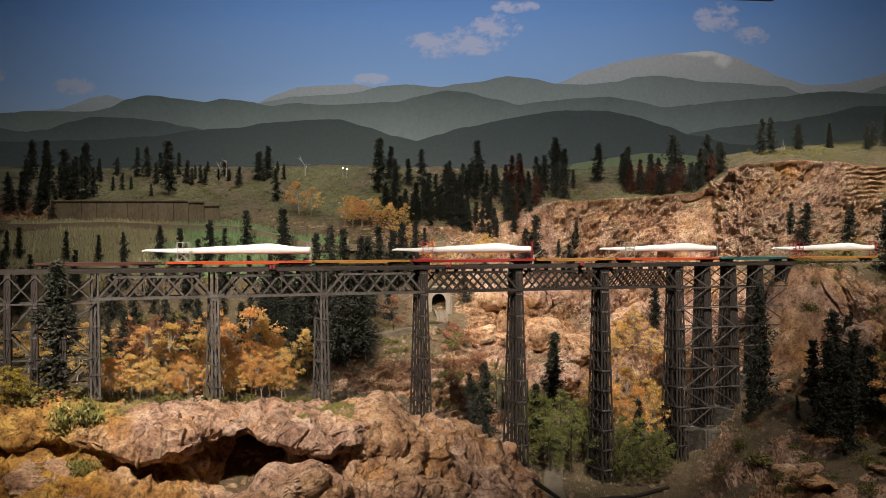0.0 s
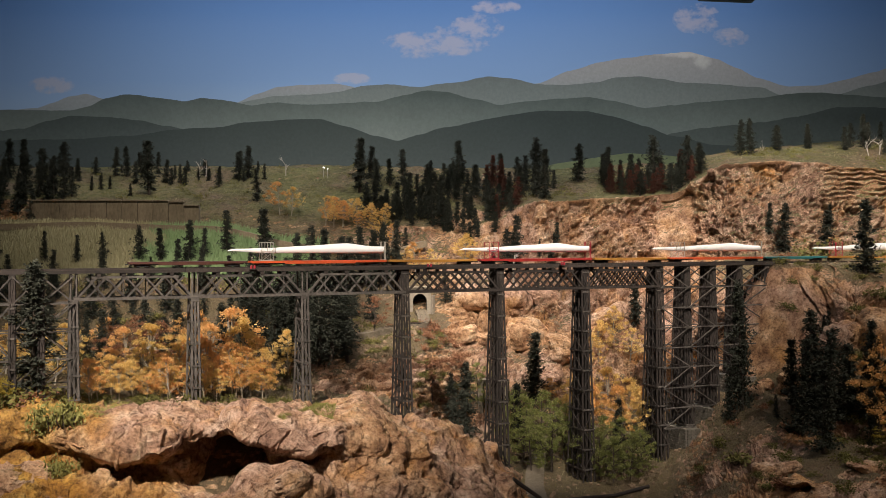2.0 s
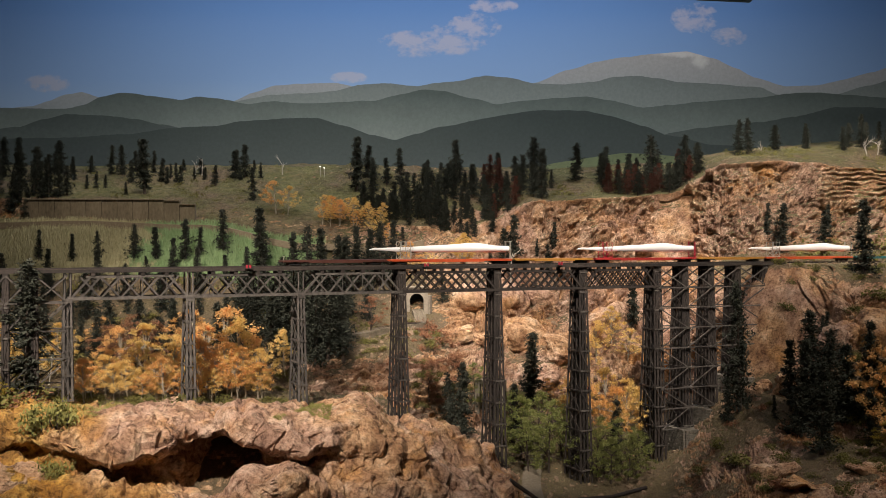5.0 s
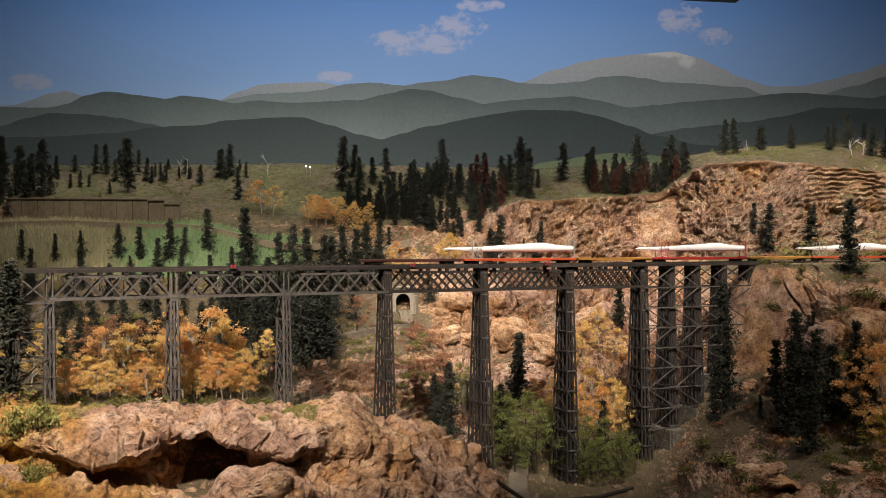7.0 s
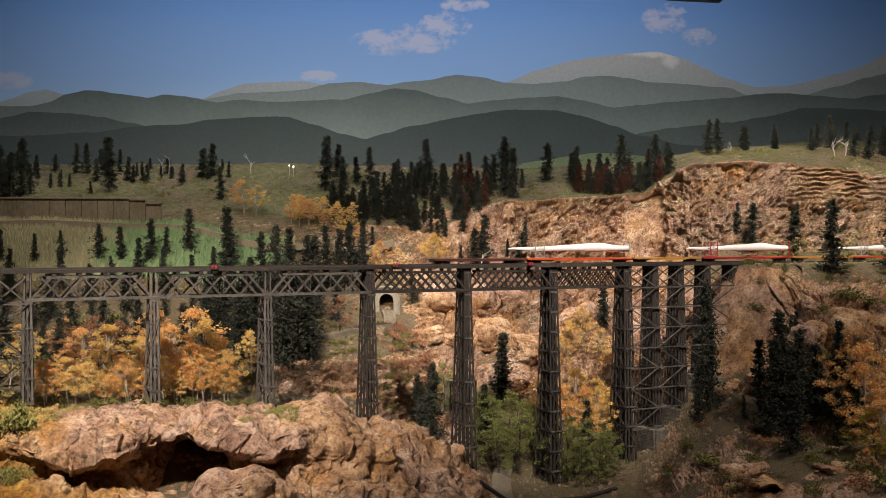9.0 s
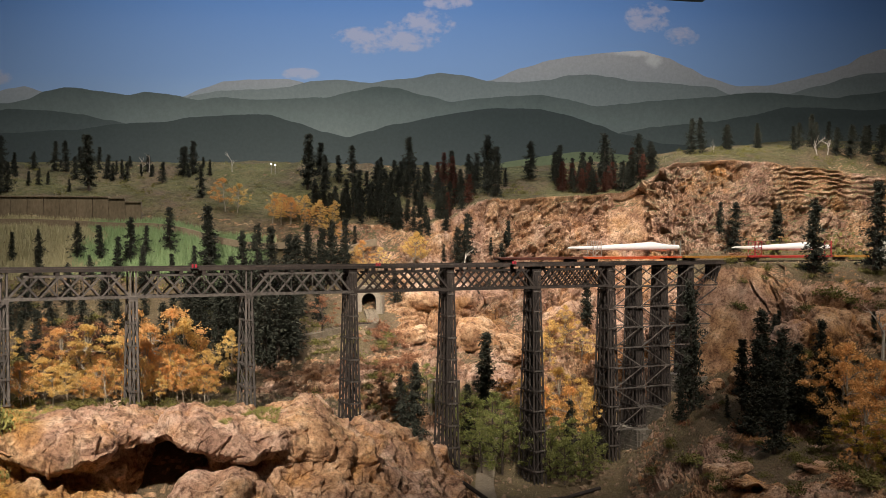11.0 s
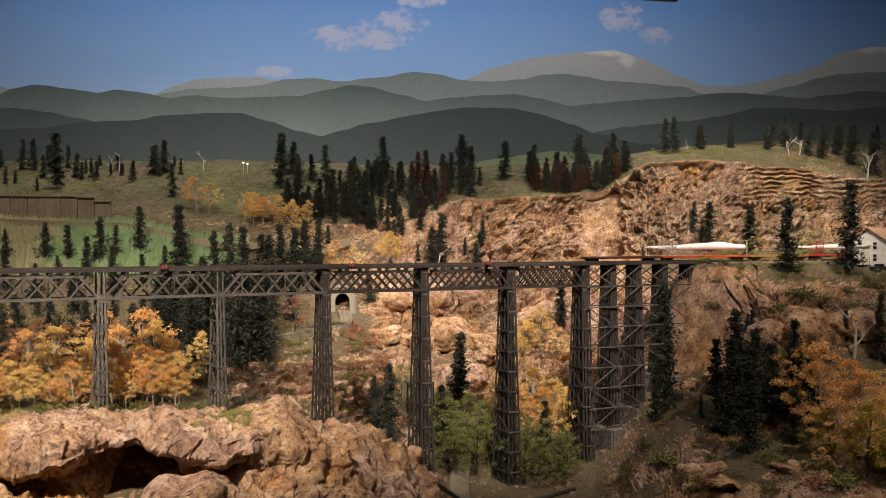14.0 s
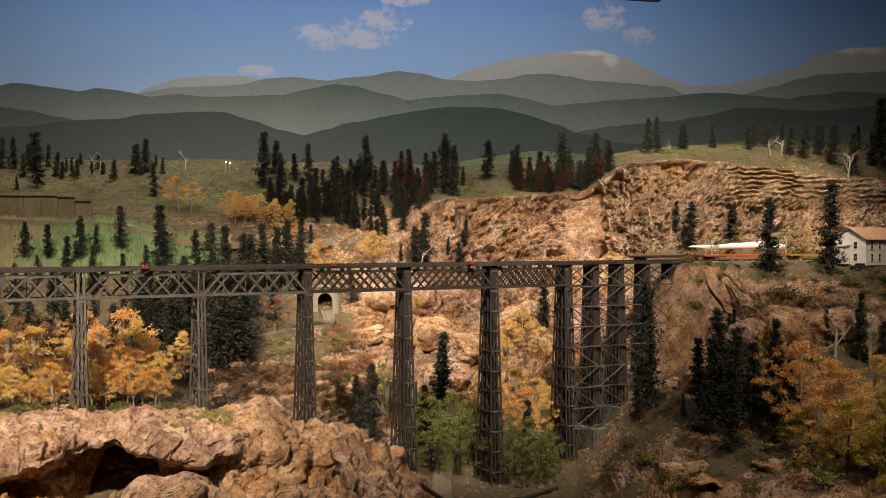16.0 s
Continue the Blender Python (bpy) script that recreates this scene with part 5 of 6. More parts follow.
# ---- grass, turf tufts and rubble ----
def blades(name, label, n, seed, box, height, lean, mat, keep):
    rng = random.Random(seed)
    verts, faces = [], []
    while len(faces) < n:
        x, y = rng.uniform(box[0], box[1]), rng.uniform(box[2], box[3])
        z, nrm = ground_at(x, y)
        if not keep(x, y, z, nrm, rng):
            continue
        h, a = height * rng.uniform(0.5, 1.25), rng.uniform(0, math.pi)
        d = Vector((math.cos(a), math.sin(a), 0)) * h * 0.09
        o, i = Vector((x, y, z - 0.001)), len(verts)
        verts += [o - d, o + d, o + Vector((rng.gauss(0, lean) * h, rng.gauss(0, lean) * h, h))]
        faces.append((i, i + 1, i + 2))
    ob = from_lists(name, verts, faces, mat)
    return tagged(ob, label, "grass", kind="stuff")


def lush(x, y):
    return smooth(-0.95, -0.64, x) * smooth(-0.28, -0.36, x) + 0.5 * noise.noise(Vector((x * 14, y * 14, 0)))


blades("tall_grass", "tall straw-coloured dry grass on the far bank", 42000, 81, (-1.35, -0.3, 2.72, 2.99), 0.017, 0.2, STRAW, lambda x, y, z, n, r: lush(x, y) < 0.45)
blades("tall_grass", "tall fresh green grass on the far bank", 30000, 82, (-0.85, -0.3, 2.72, 2.99), 0.019, 0.2, LUSH, lambda x, y, z, n, r: lush(x, y) >= 0.35)
blades("moss", "olive green moss on top of the bluff", 7000, 86, (-0.32, -0.18, 1.80, 1.99), 0.006, 0.6, MOSS, lambda x, y, z, n, r: n.z > 0.5 and noise.noise(Vector((x * 12, y * 12, 5))) > 0.02)
blades("moss", "olive green moss on top of the bluff", 2500, 87, (-0.72, -0.60, 1.78, 2.0), 0.007, 0.6, MOSS, lambda x, y, z, n, r: n.z > 0.4 and noise.noise(Vector((x * 12, y * 12, 6))) > 0.0)
blades("turf", "short olive turf scattered over the ground", 26000, 83, (-1.5, 1.95, 1.9, 3.5), 0.0065, 0.5, OLIVE, lambda x, y, z, n, r: n.z > 0.62 and noise.noise(Vector((x * 9, y * 9, 3))) > -0.1)
blades("dry_turf", "short dry turf scattered over the ground", 16000, 84, (-1.5, 1.95, 1.9, 3.5), 0.006, 0.5, STRAW, lambda x, y, z, n, r: n.z > 0.55 and noise.noise(Vector((x * 9, y * 9, 8))) > 0.0)


def build_rubble():
    rng = random.Random(85)
    bm = bmesh.new()
    bmesh.ops.create_icosphere(bm, subdivisions=1, radius=1.0)
    base = [v.co.copy() for v in bm.verts]
    tris = [tuple(v.index for v in f.verts) for f in bm.faces]
    bm.free()
    verts, faces = [], []
    for box, n, size in (((-0.3, 0.15, 2.2, 2.7), 500, 0.006), ((0.65, 1.2, 1.8, 2.5), 700, 0.005), ((0.2, 0.75, 2.2, 2.9), 600, 0.006), ((0.95, 1.9, 2.45, 3.05), 700, 0.005), ((-1.0, -0.2, 1.9, 2.2), 300, 0.005)):
        for _ in range(n):
            x, y = rng.uniform(box[0], box[1]), rng.uniform(box[2], box[3])
            z, _ = ground_at(x, y)
            s = size * rng.choice((0.35, 0.5, 0.7, 1.0, 1.5))
            turn = Euler((rng.uniform(0, 6), rng.uniform(0, 6), rng.uniform(0, 6))).to_matrix()
            k = len(verts)
            for v in base:
                q = turn @ Vector((v.x * s * rng.uniform(0.8, 1.3), v.y * s * rng.uniform(0.6, 1.1), v.z * s * rng.uniform(0.5, 0.9)))
                verts.append(Vector((x, y, z)) + q)
            faces += [tuple(k + i for i in f) for f in tris]
    tagged(from_lists("rubble", verts, faces, mottled("broken_rock", (0.10, 0.07, 0.045), (0.22, 0.15, 0.10), (0.34, 0.24, 0.16), 50, 0.95, 0.6, 0.002)), "loose broken rock scattered on the slopes", "rubble", kind="stuff")


build_rubble()


# ---- boulders of the bluff ----
def boulder(x, y, z, sx, sy, sz, seed, turn=0.0, mat=ROCK, fine=5):
    bm = bmesh.new()
    bmesh.ops.create_icosphere(bm, subdivisions=fine, radius=1.0)
    rng = random.Random(seed)
    tilt = Euler((rng.uniform(-0.3, 0.3), rng.uniform(-0.3, 0.3), turn)).to_matrix()
    for v in bm.verts:
        u = v.co.copy()
        block = Vector([math.copysign(abs(c) ** 0.72, c) for c in u])
        p = tilt @ Vector((block.x * sx, block.y * sy, block.z * sz))
        w = p + Vector((x, y, z))
        p += u * swollen(w, seed)
        v.co = p + Vector((x, y, z))
    return part("boulder", bm, mat, outcrop)


BOULDERS = ((-0.262, 1.76, 1.083, 0.062, 0.055, 0.026, 0.1), (-0.215, 1.775, 1.068, 0.035, 0.05, 0.030, 0.4), (-0.305, 1.765, 1.066, 0.028, 0.04, 0.030, -0.3),
            (-0.035, 1.93, 1.045, 0.040, 0.045, 0.040, 0.3), (-0.085, 1.90, 1.055, 0.045, 0.05, 0.042, 0.7), (0.035, 2.02, 1.025, 0.045, 0.05, 0.036, 0.5),
            (-0.150, 1.90, 1.115, 0.055, 0.06, 0.040, -0.6), (0.015, 1.95, 0.995, 0.05, 0.05, 0.035, 0.2), (-0.72, 1.70, 1.10, 0.045, 0.045, 0.022, 0.2), (-0.66, 1.69, 1.065, 0.035, 0.04, 0.016, 0.0))
for k, (x, y, z, sx, sy, sz, turn) in enumerate(BOULDERS):
    boulder(x, y, z, sx, sy, sz, 90 + k, turn)


ROCKS = ((0.86, 2.46, 0.055, 0.040, 0.030), (0.95, 2.44, 0.07, 0.05, 0.040), (1.06, 2.42, 0.09, 0.05, 0.045), (1.18, 2.43, 0.10, 0.05, 0.050), (1.30, 2.44, 0.08, 0.05, 0.045), (1.42, 2.44, 0.09, 0.05, 0.045),
         (0.78, 2.08, 0.07, 0.05, 0.016), (0.96, 2.00, 0.09, 0.05, 0.012), (0.80, 1.95, 0.08, 0.05, 0.014),
         (0.10, 2.76, 0.07, 0.05, 0.035), (0.20, 2.80, 0.08, 0.06, 0.040), (0.30, 2.84, 0.09, 0.06, 0.045), (0.40, 2.82, 0.07, 0.06, 0.040), (0.48, 2.90, 0.09, 0.05, 0.05), (0.25, 2.93, 0.08, 0.05, 0.045), (0.15, 2.90, 0.06, 0.05, 0.040),
         (0.36, 2.96, 0.08, 0.05, 0.045), (0.56, 2.95, 0.08, 0.05, 0.045), (0.34, 2.72, 0.07, 0.05, 0.035), (0.44, 2.74, 0.06, 0.05, 0.03))
for k, (x, y, sx, sy, sz) in enumerate(ROCKS):
    z = ground_at(x, y)[0]
    ob = boulder(x, y, z + sz * 0.05, sx * 0.8, sy * 0.8, sz * 0.9, 200 + k, 0.33 + random.uniform(-0.4, 0.4), ROCK, 4)
    ob.parent = None
    ob.name = "rock"
    tagged(ob, "weathered orange-tan rock jutting from the slope", "rock", "rocks of the gorge")


# ---- retaining wall and road on the west hill ----
STAINED = mottled("stained_concrete", (0.10, 0.08, 0.05), (0.18, 0.145, 0.095), (0.27, 0.22, 0.15), 22, 0.95, 0.4, 0.001, (1, 1, 0.4))


def build_retaining_wall():
    wall = empty("retaining_wall")
    tagged(wall, "long stained concrete retaining wall of upright panels", "retaining wall")
    n = 11
    for k in range(n):
        x0, x1 = -1.235 + 0.53 * k / n, -1.235 + 0.53 * (k + 1) / n - 0.0012
        top = 1.658 - 0.022 * smooth(0.75, 1.0, k / n)
        bm = bmesh.new()
        add_box(bm, (x1 - x0, 0.016, top - 1.54), pose((x0 + x1) / 2, 3.008, (top + 1.54) / 2), 0.0012)
        part("panel", bm, STAINED, wall)
        bm = bmesh.new()
        add_box(bm, (x1 - x0, 0.021, 0.0045), pose((x0 + x1) / 2, 3.006, top + 0.002), 0.0008)
        part("coping", bm, STAINED, wall)


build_retaining_wall()


def ribbon(points, width, lift, steps=60):
    """A strip that follows the land along a smooth line."""
    line = []
    for k in range(steps + 1):
        f = k / steps * (len(points) - 1)
        i = min(int(f), len(points) - 2)
        p0, p1, p2, p3 = (Vector(points[max(0, min(len(points) - 1, i + j))]) for j in (-1, 0, 1, 2))
        t = f - i
        line.append(0.5 * ((2 * p1) + (p2 - p0) * t + (2 * p0 - 5 * p1 + 4 * p2 - p3) * t * t + (3 * p1 - p0 - 3 * p2 + p3) * t ** 3))
    height = [max(ground_at(p.x + dx, p.y + dy)[0] for dx in (-width / 2, width / 2) for dy in (-width / 2, width / 2)) for p in line]
    for _ in range(6):
        height = [(height[max(0, i - 1)] + height[i] * 2 + height[min(steps, i + 1)]) / 4 for i in range(steps + 1)]
    left, right = [], []
    for i, p in enumerate(line):
        d = (line[min(steps, i + 1)] - line[max(0, i - 1)]).normalized()
        side = Vector((-d.y, d.x)) * width / 2
        left.append((p.x + side.x, p.y + side.y, height[i] + lift))
        right.append((p.x - side.x, p.y - side.y, height[i] + lift))
    return left, right


def bed(name, points, width, lift, mat, label, category):
    left, right = ribbon(points, width, lift)
    n = len(left)
    low = [(x, y, z - 0.02) for x, y, z in left] + [(x, y, z - 0.02) for x, y, z in right]
    verts = left + right + low
    faces = []
    for i in range(n - 1):
        faces += [(i, i + 1, n + i + 1, n + i), (2 * n + i, 2 * n + i + 1, i + 1, i), (n + i, n + i + 1, 3 * n + i + 1, 3 * n + i)]
    return tagged(from_lists(name, verts, faces, mat), label, category, kind="structure")


DIRT = mottled("pale_dirt", (0.15, 0.115, 0.075), (0.24, 0.19, 0.13), (0.33, 0.27, 0.19), 30, 0.95, 0.6, 0.002)
BALLAST = mottled("soil_ballast", (0.08, 0.065, 0.045), (0.17, 0.14, 0.10), (0.29, 0.24, 0.18), 160, 0.95, 1.0, 0.002)
bed("road", ((-1.5, 2.95), (-1.1, 2.965), (-0.75, 2.965), (-0.45, 2.95), (-0.2, 2.97), (0.0, 3.03)), 0.035, 0.004, DIRT, "narrow pale dirt road below the retaining wall", "road")
bed("road_gorge", ((0.255, 2.02), (0.26, 2.18), (0.27, 2.35), (0.30, 2.52)), 0.045, 0.0002, BALLAST, "pale dirt road on the gorge floor", "road")


def build_lower_track():
    path = ((-0.014, 2.812), (-0.006, 2.775), (-0.008, 2.73), (-0.040, 2.69), (-0.09, 2.655), (-0.17, 2.60), (-0.27, 2.55), (-0.40, 2.47), (-0.6, 2.45))
    bed("track_bed", path, 0.034, 0.003, BALLAST, "ballasted bed of the lower branch line", "track bed")
    left, right = ribbon(path, 0.0165, 0.0075, 90)
    way = empty("branch_track")
    tagged(way, "rusty branch line track curving out of a tunnel", "railway track")
    for side in (left, right):
        bm = bmesh.new()
        for p, q in zip(side, side[1:]):
            add_box(bm, ((Vector(q) - Vector(p)).length + 0.0004, 0.0012, 0.0018), along(p, q))
        part("rail", bm, RAIL, way)
    for p, q in zip(left, right):
        p, q = Vector(p), Vector(q)
        d = (q - p) * 0.35
        beam("tie", p - d + Vector((0, 0, -0.0022)), q + d + Vector((0, 0, -0.0022)), 0.003, 0.0022, TIMBER, way)


build_lower_track()


def build_portal():
    """A concrete tunnel mouth with an arched opening; a shallow black recess behind it stands in for the shade of the
    tunnel.
    """
    portal = empty("tunnel_portal", pose(-0.016, 2.815, 0, 0, 0, 4))
    base = ground_at(0.0, 2.80)[0] + 0.013
    tagged(portal, "pale concrete tunnel portal with an arched opening", "tunnel portal")
    half, tall, r = 0.033, 0.066, 0.0205
    arch = [(-r, -0.01)] + [(-r * math.cos(math.pi * k / 16), 0.028 + r * 1.05 * math.sin(math.pi * k / 16)) for k in range(17)] + [(r, -0.01)]
    outer = []
    for x, z in arch:
        a = math.atan2(z - 0.02, x)
        k = min(half / max(1e-6, abs(math.cos(a))), (tall - 0.02) / max(1e-6, math.sin(a)) if math.sin(a) > 0 else 9)
        outer.append((k * math.cos(a), 0.02 + k * math.sin(a)) if math.sin(a) > 0 else (math.copysign(half, x), z))
    n = len(arch)
    verts = [(x, 0, z) for x, z in arch] + [(x, 0, z) for x, z in outer] + [(x, 0.02, z) for x, z in arch] + [(x, 0.02, z) for x, z in outer]
    faces = [f for i in range(n - 1) for f in ((i, n + i, n + i + 1, i + 1), (n + i, 3 * n + i, 3 * n + i + 1, n + i + 1), (i + 1, 2 * n + i + 1, 2 * n + i, i))]
    face = from_lists("face", verts, faces, CONCRETE, portal)
    face.location.z = base
    bm = bmesh.new()
    add_box(bm, (half * 2.15, 0.024, 0.005), pose(0, 0.008, base + tall + 0.002), 0.001)
    part("coping", bm, CONCRETE, portal)
    for e in (-1, 1):
        bm = bmesh.new()
        add_box(bm, (0.008, 0.02, 0.055), pose(e * (half + 0.006), 0.014, base + 0.016, 0, 0, -e * 25), 0.001)
        part("wing_wall", bm, CONCRETE, portal)
    # shallow closed recess, its tunnel darkness put in as black colour
    verts = [(x * 1.0, 0.02 + y, z) for y in (0, 0.028) for x, z in arch]
    bore = from_lists("bore", verts, [(i, i + 1, n + i + 1, n + i) for i in range(n - 1)] + [tuple(range(n, 2 * n))], BLACK, portal)
    bore.location.z = base


build_portal()


# ---- footings under the bridge ----
def build_footing(x, foot, width, depth, tone):
    p = track(S(x))[0]
    low = min(ground_at(p.x + dx, p.y + dy)[0] for dx in (-0.03, 0.03) for dy in (-0.05, 0.05)) - 0.02
    low = min(low, foot - 0.03)
    turn = pose(p.x, p.y, 0, 0, 0, math.degrees(HEADING))
    if tone == "concrete":
        bm = bmesh.new()
        add_box(bm, (width, depth, foot - low), turn @ pose(0, 0, (foot + low) / 2), 0.002)
        tagged(part("footing", bm, CONCRETE), "weathered concrete footing under a bridge tower", "footing", "bridge footings")
        return
    rng = random.Random(int(foot * 1000))
    block = empty("stone_footing")
    tagged(block, "rough stone masonry footing under a trestle tower", "footing", "bridge footings")
    bm = bmesh.new()
    add_box(bm, (width - 0.006, depth - 0.006, foot - low - 0.003), turn @ pose(0, 0, (foot + low) / 2 - 0.0015))
    part("core", bm, STONE, block)
    bm = bmesh.new()
    z = foot
    while z > low:
        h = rng.uniform(0.006, 0.009)
        for axis, run, off in ((0, width, -depth / 2), (1, depth, -width / 2), (1, depth, width / 2)):
            u = -run / 2
            while u < run / 2 - 0.003:
                w = min(rng.uniform(0.008, 0.016), run / 2 - u)
                at = (u + w / 2, off, z - h / 2) if axis == 0 else (off, u + w / 2, z - h / 2)
                size = (w - 0.001, 0.008 + rng.uniform(0, 0.003), h - 0.001) if axis == 0 else (0.008 + rng.uniform(0, 0.003), w - 0.001, h - 0.001)
                add_box(bm, size, turn @ pose(*at))
                u += w
        z -= h
    part("masonry", bm, STONE, block)


for x, foot, tone in TRUSS_PIERS:
    if tone == "dark":
        build_footing(x, foot, 0.032 if foot > 0.95 else 0.056, 0.062 if foot > 0.95 else 0.10, "concrete")
for x, foot in EAST_PIERS:
    build_footing(x, foot, 0.064, 0.125, "stone")


def build_abutment():
    p, h = track(S(0.981), 0, -0.014)
    m = pose(p.x, p.y, 0, 0, 0, math.degrees(h))
    bm = bmesh.new()
    add_box(bm, (0.02, 0.07, 0.10), m @ pose(0.006, 0, p.z - 0.05), 0.002)
    tagged(part("abutment", bm, TIMBER), "dark timber abutment at the end of the trestle", "abutment")


build_abutment()


def build_main_track():
    """The line beyond the trestle, on its ballast."""
    way = empty("main_track")
    tagged(way, "main line track on brownish ballast beyond the trestle", "railway track")
    s0, s1, n = S(0.9958), 3.6, 60
    for side in (-0.00825, 0.00825):
        bm = bmesh.new()
        for k in range(n):
            p, q = track(s0 + (s1 - s0) * k / n, side, -0.0008)[0], track(s0 + (s1 - s0) * (k + 1) / n, side, -0.0008)[0]
            add_box(bm, ((q - p).length + 0.0003, 0.0010, 0.0018), along(p, q))
        part("rail", bm, RAIL, way)
    m = 170
    for k in range(m):
        s = s0 + (s1 - s0) * (k + 0.5) / m
        beam("tie", track(s, -0.015, -0.0030)[0], track(s, 0.015, -0.0030)[0], 0.0034, 0.0026, TIMBER, way)
    verts, faces = [], []
    for k in range(n + 1):
        s = s0 + (s1 - s0) * k / n
        verts += [track(s, d, u)[0] for d, u in ((-0.045, -0.020), (-0.020, -0.0038), (0.020, -0.0038), (0.045, -0.020))]
    for k in range(n):
        faces += [(4 * k + j, 4 * k + j + 1, 4 * k + j + 5, 4 * k + j + 4) for j in range(3)]
    tagged(from_lists("ballast", verts, faces, BALLAST), "brownish ballast bank under the main line", "track bed", kind="structure")


build_main_track()


# ---- refuge platforms on the bridge ----
def build_refuge(x):
    p, h = track(S(x), -0.031, 0.0)
    m = Matrix.Translation(p) @ pose(0, 0, 0, 0, 0, math.degrees(h))
    ref = empty("refuge_platform", m)
    tagged(ref, "small timber refuge platform with red fire barrels", "platform", "refuges on the bridge")
    bm = bmesh.new()
    add_box(bm, (0.016, 0.022, 0.002), pose(0, 0.004, -0.003))
    part("floor", bm, TIMBER, ref)
    for dx in (-0.0035, 0.0035):
        bm = bmesh.new()
        add_tube(bm, 0.0022, 0.0026, 0.0035, pose(dx, 0, 0.000), 12)
        add_tube(bm, 0.0026, 0.0022, 0.0035, pose(dx, 0, 0.0035), 12)
        part("barrel", bm, CRIMSON, ref, "red painted barrel")


for x in (-0.379, 0.000, 0.329):
    build_refuge(x)


# ---- house at the end of the line ----
PLASTER = mottled("white_boards", (0.50, 0.47, 0.42), (0.66, 0.63, 0.58), (0.74, 0.72, 0.68), 30, 0.8, 0.3, 0.0006)
SHINGLE = mottled("faded_red_shingle", (0.28, 0.14, 0.09), (0.42, 0.23, 0.15), (0.52, 0.32, 0.22), 60, 0.85, 0.6, 0.001)
PANE = mottled("dark_window_glass", (0.012, 0.014, 0.016), (0.02, 0.022, 0.025), (0.03, 0.032, 0.035), 10, 0.15, 0.0, 0.0001)


def build_house():
    z = ground_at(1.56, 2.72)[0] - 0.004
    house = empty("house", pose(1.565, 2.735, z, 0, 0, -60) @ Matrix.Diagonal((1.15, 1.15, 1.15, 1)))
    tagged(house, "white two-storey house with a faded red roof", "house")
    w, l, e, r = 0.092, 0.16, 0.066, 0.094
    bm = bmesh.new()
    prof = [(-w / 2, 0), (w / 2, 0), (w / 2, e), (0, r), (-w / 2, e)]
    a = [bm.verts.new((x, -l / 2, h)) for x, h in prof]
    b = [bm.verts.new((x, l / 2, h)) for x, h in prof]
    bm.faces.new(a)
    bm.faces.new(b[::-1])
    for i in range(5):
        bm.faces.new((a[i], b[i], b[(i + 1) % 5], a[(i + 1) % 5]))
    bmesh.ops.recalc_face_normals(bm, faces=bm.faces[:])
    part("wall", bm, PLASTER, house)
    for side in (-1, 1):
        p, q = Vector((side * (w / 2 + 0.005), 0, e - 0.003)), Vector((0, 0, r + 0.001))
        bm = bmesh.new()
        add_box(bm, ((q - p).length, l + 0.012, 0.0025), along(p, q, (0, 1, 0)) @ pose(0, 0, 0, 90), 0.0005)
        part("roof", bm, SHINGLE, house)
    bm = bmesh.new()
    add_box(bm, (0.009, 0.009, 0.018), pose(0, -0.02, r + 0.006), 0.0008)
    part("chimney", bm, SHINGLE, house)
    spots = [(x, -l / 2, h, 0) for x in (-0.022, 0.018) for h in (0.020, 0.050)] + [(w / 2, y, h, 90) for y in (-0.055, -0.02, 0.02, 0.055) for h in (0.020, 0.050)] + [(-w / 2, y, h, -90) for y in (-0.04, 0.03) for h in (0.02, 0.05)]
    for x, y, h, turn in spots:
        m = pose(x, y, h, 0, 0, turn)
        bm = bmesh.new()
        for dx in (-0.0055, 0.0055):
            add_box(bm, (0.0014, 0.003, 0.018), m @ pose(dx, 0, 0))
        for dz in (-0.009, 0.0, 0.009):
            add_box(bm, (0.0124, 0.003, 0.0012), m @ pose(0, 0, dz))
        win = part("window", bm, PLASTER, house)
        bm = bmesh.new()
        add_box(bm, (0.0100, 0.0016, 0.0170), m @ pose(0, 0, 0))
        part("pane", bm, PANE, win)
    bm = bmesh.new()
    add_box(bm, (0.011, 0.003, 0.023), pose(-0.002, -l / 2, 0.0115))
    part("door", bm, BROWN, house)
    shed = empty("shed", pose(1.462, 2.70, ground_at(1.462, 2.72)[0] - 0.003, 0, 0, -60))
    tagged(shed, "low white lean-to shed beside the house", "shed")
    bm = bmesh.new()
    add_box(bm, (0.05, 0.045, 0.052), pose(0, 0, 0.026), 0.0008)
    part("wall", bm, PLASTER, shed)
    bm = bmesh.new()
    add_box(bm, (0.056, 0.050, 0.0025), pose(0, 0, 0.0535, 6), 0.0005)
    part("roof", bm, SILVER, shed)
    bm = bmesh.new()
    add_box(bm, (0.012, 0.002, 0.022), pose(-0.006, -0.0228, 0.013))
    part("door", bm, BROWN, shed)


build_house()


